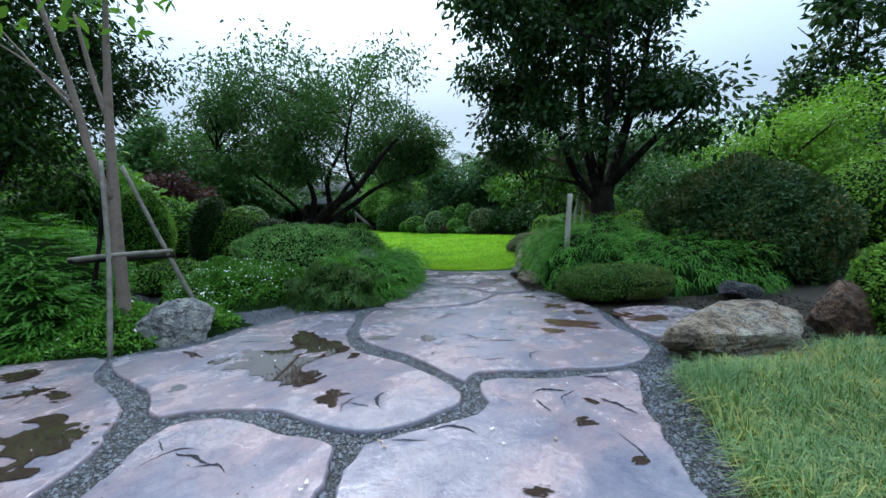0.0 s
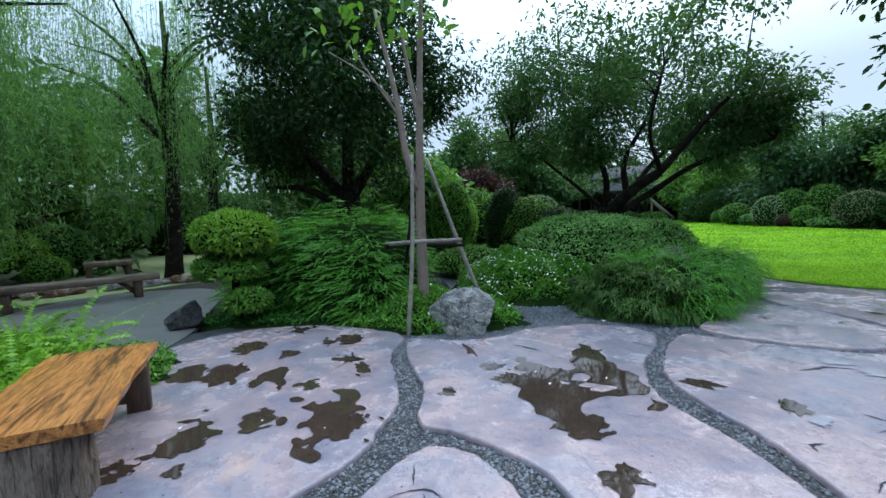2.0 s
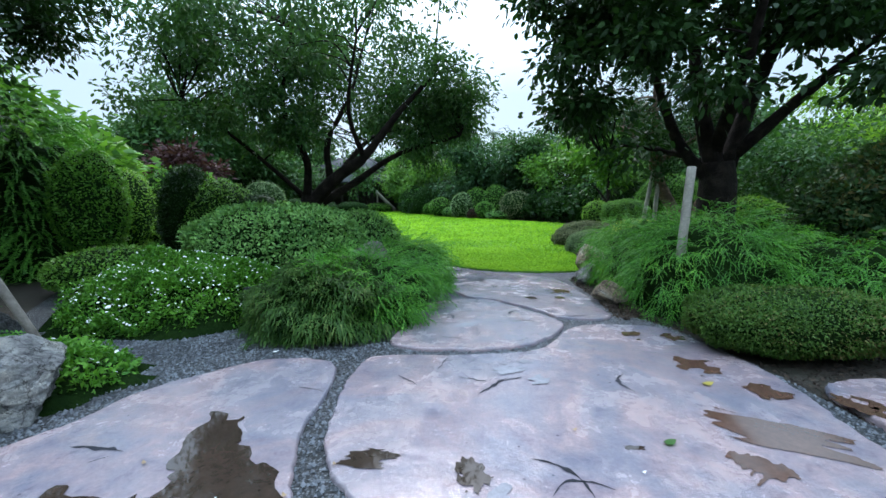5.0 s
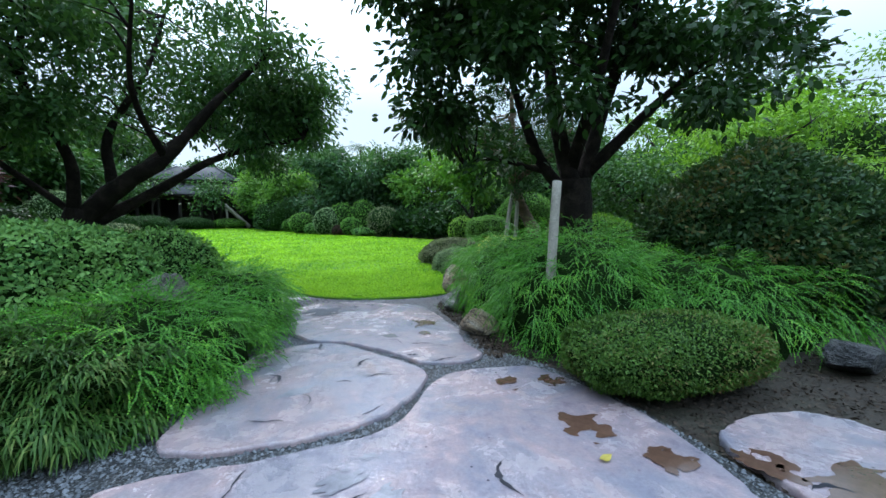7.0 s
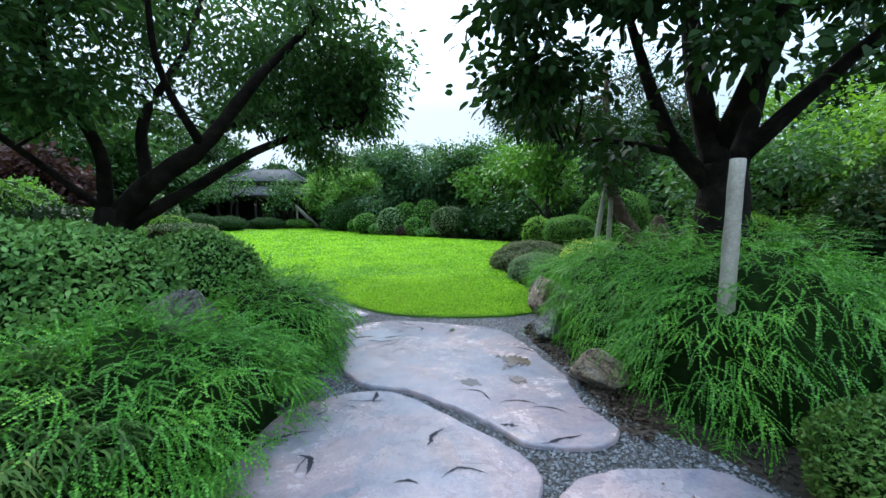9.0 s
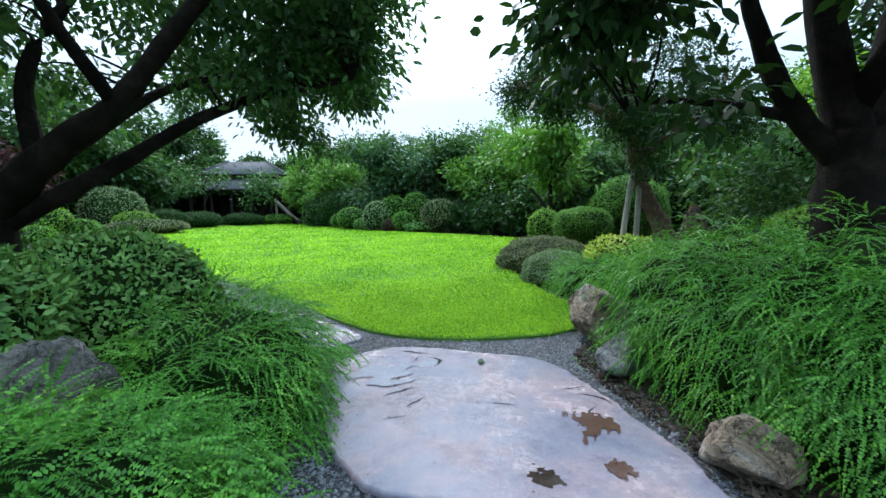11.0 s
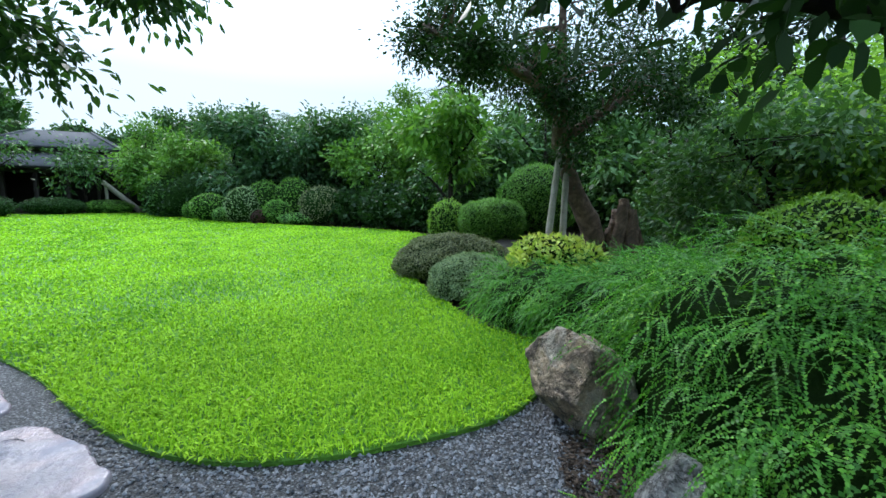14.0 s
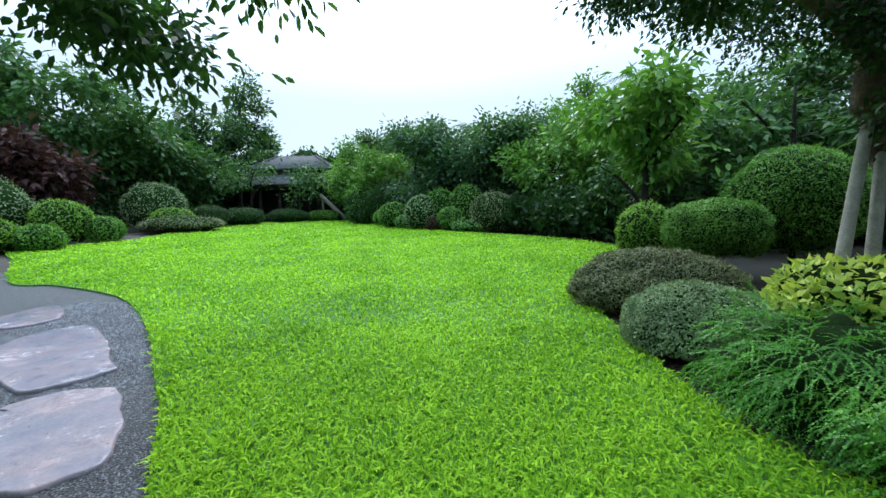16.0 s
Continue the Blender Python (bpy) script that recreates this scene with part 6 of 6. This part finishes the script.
for i in range(22):
    a = math.radians(158 + 4.4 * i)
    x, y = -2 + 27 * math.cos(a), 6 + 26 * math.sin(a)
    shrub("garden_shrub", (x, y, 1.4), (3.2, 3.2, 2.2), M["tree_mid"], 1500, 0.32, "dense leafy shrub closing the garden's edge", "shrub", "shrubs round the garden", 900 + i, lump=0.16, low=-0.7, loose=0.7)

for i, (x, y) in enumerate([(-31, 27), (-29, 31), (-27.5, 35), (-26, 39), (-24.5, 43), (-25.0, 47), (-24, 53), (-19.5, 55), (-15, 57), (-10.5, 57), (-6.5, 56), (-5.5, 51), (-2.5, 48), (-24, 20), (-27, 23.5)]):
    shrub("garden_shrub", (x, y, 3.0), (3.4, 3.4, 4.2), M["tree_mid"], 2200, 0.42, "dense leafy shrub closing the garden's edge", "shrub", "shrubs round the garden", 930 + i, lump=0.16, low=-0.8, loose=0.7)

for i, (x, y) in enumerate([(18.0, 6.0), (18.5, 10.5), (18.0, 15.0), (17.0, 19.5), (16.5, 24.0), (16.0, 29.0), (14.0, 33.5)]):
    shrub("garden_shrub", (x, y, 2.2), (3.0, 3.0, 3.0), M["tree_dark"], 2200, 0.36, "dense dark leafy shrub closing the garden's edge", "shrub", "shrubs round the garden", 980 + i, lump=0.18, low=-0.75, loose=0.8)

# ---- far side of the lawn ----
balls = [(-3.4, 37.5, 0.6, 0.55, "box"), (-2.6, 36.2, 0.5, 0.45, "box"), (-2.3, 35.0, 0.95, 0.8, "box"), (-1.6, 34.0, 0.5, 0.4, "var"), (-0.5, 33.2, 1.0, 1.0, "sage"), (0.5, 33.5, 1.0, 1.2, "box"), (1.1, 32.2, 0.75, 0.65, "box"), (1.9, 32.8, 1.0, 1.3, "box"),
         (2.1, 31.4, 1.1, 0.32, "var"), (3.2, 31.0, 1.15, 1.05, "mauve"), (0.2, 32.3, 0.4, 0.35, "red"), (-4.6, 39.2, 0.7, 0.5, "tree_dark"), (-5.8, 41.5, 0.8, 0.7, "tree_dark"), (4.7, 30.6, 1.3, 1.2, "tree_dark"), (6.0, 28.6, 1.4, 1.4, "tree_dark"), (7.2, 26.5, 1.4, 1.5, "tree_dark"), (8.0, 23.6, 1.5, 1.6, "tree_dark")]
for i, (x, y, rad, h, m) in enumerate(balls):
    wild = m == "tree_dark"
    shrub("garden_shrub" if wild else "box_ball", (x, y, h * (0.7 if wild else 0.9)), (rad, rad * 0.9, h * (0.8 if wild else 1)), M[m], 2000, 0.22 if wild else 0.10, {"box": "clipped green ball shrub at the far lawn edge", "sage": "clipped grey-green shrub at the far lawn edge", "var": "low pale clipped shrub at the far lawn edge", "mauve": "brownish clipped shrub at the far lawn edge", "red": "small reddish shrub at the far lawn edge", "tree_dark": "dark unclipped shrub under the far trees"}[m], "shrub", "shrubs along the far lawn edge", 120 + i, low=-0.9, lump=0.28 if wild else 0.06, loose=0.9 if wild else 0.25, core=0.8 if wild else 0.93)
left = [(-15.6, 24.4, 1.5, 0.75, "box_lime"), (-13.8, 25.2, 0.8, 0.5, "box"), (-15.6, 28.0, 1.2, 1.0, "box_lime"), (-14.2, 28.4, 0.8, 0.6, "box"), (-18.6, 27.4, 2.0, 1.6, "sage"), (-17.4, 36.0, 1.9, 1.6, "sage"), (-15.4, 34.6, 1.3, 0.75, "box_lime"), (-14.6, 34.2, 2.3, 0.5, "mauve"), (-16.6, 25.6, 2.2, 0.25, "box"),
        (-14.2, 40.5, 1.6, 0.7, "tree_dark"), (-12.0, 43.5, 1.6, 0.6, "tree_dark"), (-15.6, 38.6, 1.5, 0.8, "tree_dark"), (-9.5, 44.8, 1.4, 0.5, "box")]
for i, (x, y, rad, h, m) in enumerate(left):
    shrub("box_ball", (x, y, h * 0.85), (rad, rad * 0.8, h), M[m], 3000, 0.10, "clipped mounded shrub beside the far path", "shrub", "shrubs along the far path", 150 + i, low=-0.85)

for i, (x, y, h, w, m) in enumerate([(-6.8, 44, 6.0, 4.2, "tree_lite"), (-3.6, 40, 5.6, 3.6, "tree_lite"), (-1.2, 37.0, 6.8, 3.4, "tree_blue"), (0.8, 36, 7.2, 3.6, "tree_blue"), (2.8, 35, 6.2, 4.0, "tree_blue"), (4.6, 34, 6.6, 3.8, "tree_mid"), (6.2, 36, 8.2, 4.0, "tree_blue"), (6.2, 31.5, 5.0, 4.2, "tree_lite"),
                                      (8.6, 30.5, 6.4, 4.6, "tree_lite"), (9.2, 26.5, 5.4, 4.6, "tree_mid"), (10.6, 22.5, 5.4, 5.0, "tree_mid"), (6.4, 22.2, 5.0, 3.4, "tree_lite"), (12.0, 18.2, 4.8, 5.0, "tree_mid"), (11.8, 14.2, 6.0, 5.0, "bamboo"), (10.0, 12.2, 4.8, 4.0, "bamboo"), (14.8, 10.8, 6.8, 5.4, "bamboo"),
                                      (14.2, 6.4, 5.0, 5.4, "tree_dark"), (8.6, 13.6, 3.6, 4.4, "tree_mid"), (13.4, 26, 8.0, 6.0, "tree_mid"), (-4.6, 47.5, 8.0, 5.0, "tree_mid"), (0, 44, 8, 6, "tree_mid"), (5, 42, 8.5, 6, "tree_mid"), (10, 38, 9, 7, "tree_lite")]):
    far_tree("garden_tree", x, y, h, w, M[m], 700 + i, {"tree_lite": "light green leafy tree behind the lawn", "tree_blue": "blue-green leafy tree behind the clipped shrubs", "tree_mid": "mid green leafy tree beyond the lawn", "bamboo": "bright yellow-green airy tree", "tree_dark": "tall dark evergreen tree"}[m], clumps=80 if (x, y) == (6.4, 22.2) else 155, per=36 if x > 8 and y < 16 else 19, size=0.135 if x > 8 and y < 16 else 0.29, low=0.34 if (x, y) == (6.4, 22.2) else 0.02, spread=0.33)
for i, (x, y, h, w, m) in enumerate([(-20.8, 44.5, 6.5, 4.4, "tree_mid"), (-22.0, 41, 10.5, 7.0, "tree_mid"), (-23.5, 37, 11.5, 8.0, "tree_mid"), (-21.5, 57, 16, 6.0, "tree_mid"), (-21.8, 32.0, 5.4, 4.6, "red"), (-28, 37, 9, 8, "tree_mid"), (-22.0, 51, 9, 5, "tree_dark"), (-10.9, 45.6, 4.9, 3.4, "tree_mid"), (-21.2, 46.5, 10.5, 4.6, "tree_mid"), (-6.5, 52, 8.5, 6, "tree_dark"),
                                      (-14.5, 15.5, 4.2, 4.4, "tree_lite"), (-17.5, 12.5, 8.5, 6.0, "tree_mid"), (-20, 20, 6.2, 7, "tree_lite"), (22.0, 21.5, 15, 6.5, "tree_dark"), (-15.6, 44.6, 5.6, 3.8, "tree_mid"), (-22, 2, 8, 7, "tree_lite"), (-22, -5, 8, 7, "tree_mid"), (-16, -8, 8, 7, "tree_mid"), (-26, 8, 10, 8, "tree_mid"), (-8, 26, 0.1, 0.1, "tree_mid")][:-1]):
    far_tree("garden_tree", x, y, h, w, M[m], 800 + i, {"red": "plum-red leaved tree beyond the lawn", "tree_dark": "tall dark tree beside the pavilion", "tree_lite": "light green leafy tree beyond the pond"}.get(m, "dense mid green leafy garden tree"), clumps=52 if x > -16 and y > 44 and y < 46 else 230, per=15, size=0.28 if x > -16 and y > 44 and y < 46 else 0.46, low=0.34 if x > -16 and y > 44 and y < 46 else 0.0, spread=0.46, group="trees round the garden")
for i in range(26):
    a = math.pi * (0.98 + 1.05 * i / 25)
    far_tree("garden_tree", 1 + 21 * math.cos(a), 2 + 17 * math.sin(a), 8, 7, M["tree_mid"], 900 + i, "dense green tree closing the garden", 60, 14, 0.62, 0.0, spread=0.6, group="trees round the garden")


def palm(x, y, h):
    z = float(rise(x, y))
    root = thing("palm_tree", (x, y, z), "slender distant palm above the far trees", "palm")
    tube_part("trunk", [(x, y, z - 0.1), (x + 0.2, y, z + h * 0.5), (x, y, z + h)], [0.18, 0.14, 0.12], M["bark"], root)
    n = 30
    a = np.arange(n) * 2.4
    w = np.stack([np.cos(a), np.sin(a), np.linspace(-0.2, 0.6, n)], -1)
    v, f = fronds(np.tile([x, y, z + h], (n, 1)).astype(float), w, 2.2, 1.0, 26, 0.34, 5, 0.8, 0.5)
    part("fronds", v, f, M["tree_blue"], root)


palm(3.2, 56, 9.3)
palm(13.5, 38, 9.0)


for i in range(16):
    x, y = -4.5 + 1.5 * i + 0.4 * math.sin(i * 5), 40.0 - 0.9 * i - 0.3 * math.sin(i * 3)
    shrub("garden_shrub", (x, y, 1.2), (1.9, 1.6, 1.5), M["tree_dark" if i % 3 else "tree_mid"], 1300, 0.20, "dark leafy shrub under the trees", "shrub", "shrubs round the garden", 960 + i, lump=0.16, low=-0.8, loose=0.7)


# ---- pavilion ----
def pavilion(x, y, w, d):
    z = float(rise(x, y))
    root = thing("pavilion", (x, y, z), "dark timber pavilion with a two-tiered grey hip roof", "pavilion")
    v, f = slab_box((x, y, z + 0.15), (w, d, 0.4))
    part("floor", v, f, M["timber"], root)
    v, f = slab_box((x, y + d * 0.35, z + 1.6), (w * 1.12, 0.2, 2.9))
    part("wall", v, f, M["timber"], root)
    for i in range(6):
        for s in (-1, 1):
            px, py = x + (i / 5 - 0.5) * w * 0.9, y + s * d * 0.42
            v, f = slab_box((px, py, z + 1.6), (0.24, 0.24, 2.7))
            part("post", v, f, M["timber"], root)
    v, f = slab_box((x, y - d * 0.42, z + 2.85), (w * 0.95, 0.25, 0.3))
    part("beam", v, f, M["timber"], root)

    def hip(a, b, zz, a2, b2, hh, name):
        lo = [(sx * a / 2, sy * b / 2, zz) for sx, sy in ((-1, -1), (1, -1), (1, 1), (-1, 1))]
        lo2 = [(px, py, zz + 0.14) for px, py, _ in lo]
        hi = [(sx * a2 / 2, sy * b2 / 2, zz + hh) for sx, sy in ((-1, -1), (1, -1), (1, 1), (-1, 1))]
        v = np.array(lo + lo2 + hi) + (x, y, z)
        f = [(0, 3, 2, 1), (8, 9, 10, 11)]
        for k in range(4):
            j = (k + 1) % 4
            f += [(k, j, 4 + j, 4 + k), (4 + k, 4 + j, 8 + j, 8 + k)]
        rf = part(name, v, np.array(f), M["roof"], root)
        for k in range(4):
            tube_part("ridge", [v[4 + k], v[8 + k]], [0.1, 0.1], M["roof"], rf, 6)
    hip(w * 1.25, d * 1.3, 3.0, w * 0.66, d * 0.6, 1.25, "lower_roof")
    v, f = slab_box((x, y, z + 4.2), (w * 0.62, d * 0.56, 0.5))
    part("clerestory", v, f, M["timber"], root)
    hip(w * 0.80, d * 0.8, 4.5, w * 0.36, 0.3, 1.5, "upper_roof")


pavilion(-13.4, 50.0, 9.8, 6.0)


def log_prop():
    x, y = -8.9, 45.6
    z = float(rise(x, y))
    root = thing("log_prop", (x, y, z), "pale log leaning from the ground against a small tree", "prop")
    tube_part("log", [(x + 1.0, y, z + 0.1), (x, y, z + 1.1), (x - 1.1, y, z + 2.2)], [0.2, 0.18, 0.16], M["post"], root)
    tube_part("prop_post", [(x - 0.9, y, z - 0.1), (x - 0.9, y, z + 1.2), (x - 0.95, y, z + 2.2)], [0.1, 0.1, 0.1], M["post"], root)


log_prop()


# ---- fallen leaves ----
def fallen(x, y, size, turn, seed, mat, label):
    r = np.random.default_rng(seed)
    t = np.linspace(-1, 1, 9)
    w = size * 0.28 * (1 - t ** 2)
    c = np.stack([t * size / 2, size * 0.05 * np.sin(t * 3)], -1)
    q = np.concatenate([c + np.stack([0 * w, w], -1), c - np.stack([0 * w, w], -1)])
    cs, sn = math.cos(turn), math.sin(turn)
    q = np.stack([q[:, 0] * cs - q[:, 1] * sn, q[:, 0] * sn + q[:, 1] * cs], -1)
    v = np.c_[q, np.tile(0.010 * t ** 2, 2)]
    i = np.arange(8)
    ob = part("fallen_leaf", v, np.stack([i, i + 9, i + 10, i + 1], -1), mat)
    ob.location = (x, y, 0.0235)
    tagged(ob, label, "leaf")


fallen(1.62, 2.08, 0.10, 0.1, 1, M["dead_leaf"], "yellow fallen leaf on the gravel edge")
fallen(0.82, 11.0, 0.13, 1.2, 2, M["tree_dark"], "dark green fallen leaf on a flagstone")
fallen(1.0, 5.35, 0.10, 0.3, 3, M["tree_mid"], "green fallen leaf on a wet flagstone")
fallen(1.72, 6.2, 0.11, 0.2, 4, M["dead_leaf"], "yellow fallen leaf on a wet flagstone")
fallen(0.25, 12.75, 0.06, 0.4, 5, M["tan_leaf"], "curled tan fallen leaf on the lawn")
fallen(-1.55, 12.9, 0.06, 1.4, 6, M["tan_leaf"], "curled tan fallen leaf on a flagstone")
lit = random.Random(77)
for i in range(26):
    spot = lit.choice([(-1.8, 4.6), (-3.4, 2.6), (0.6, 5.2), (0.5, 2.6), (-1.2, 2.2)])
    fallen(spot[0] + lit.gauss(0, 0.45), spot[1] + lit.gauss(0, 0.4), lit.uniform(0.018, 0.045), lit.uniform(0, 3.1), 40 + i, M["petal" if i % 3 else "tan_leaf"], "tiny pale fallen petal on a wet flagstone" if i % 3 else "tiny dry tan leaf on a wet flagstone")
fallen(-2.2, 6.75, 0.07, 0.4, 7, M["petal"], "pale fallen petal on the gravel")
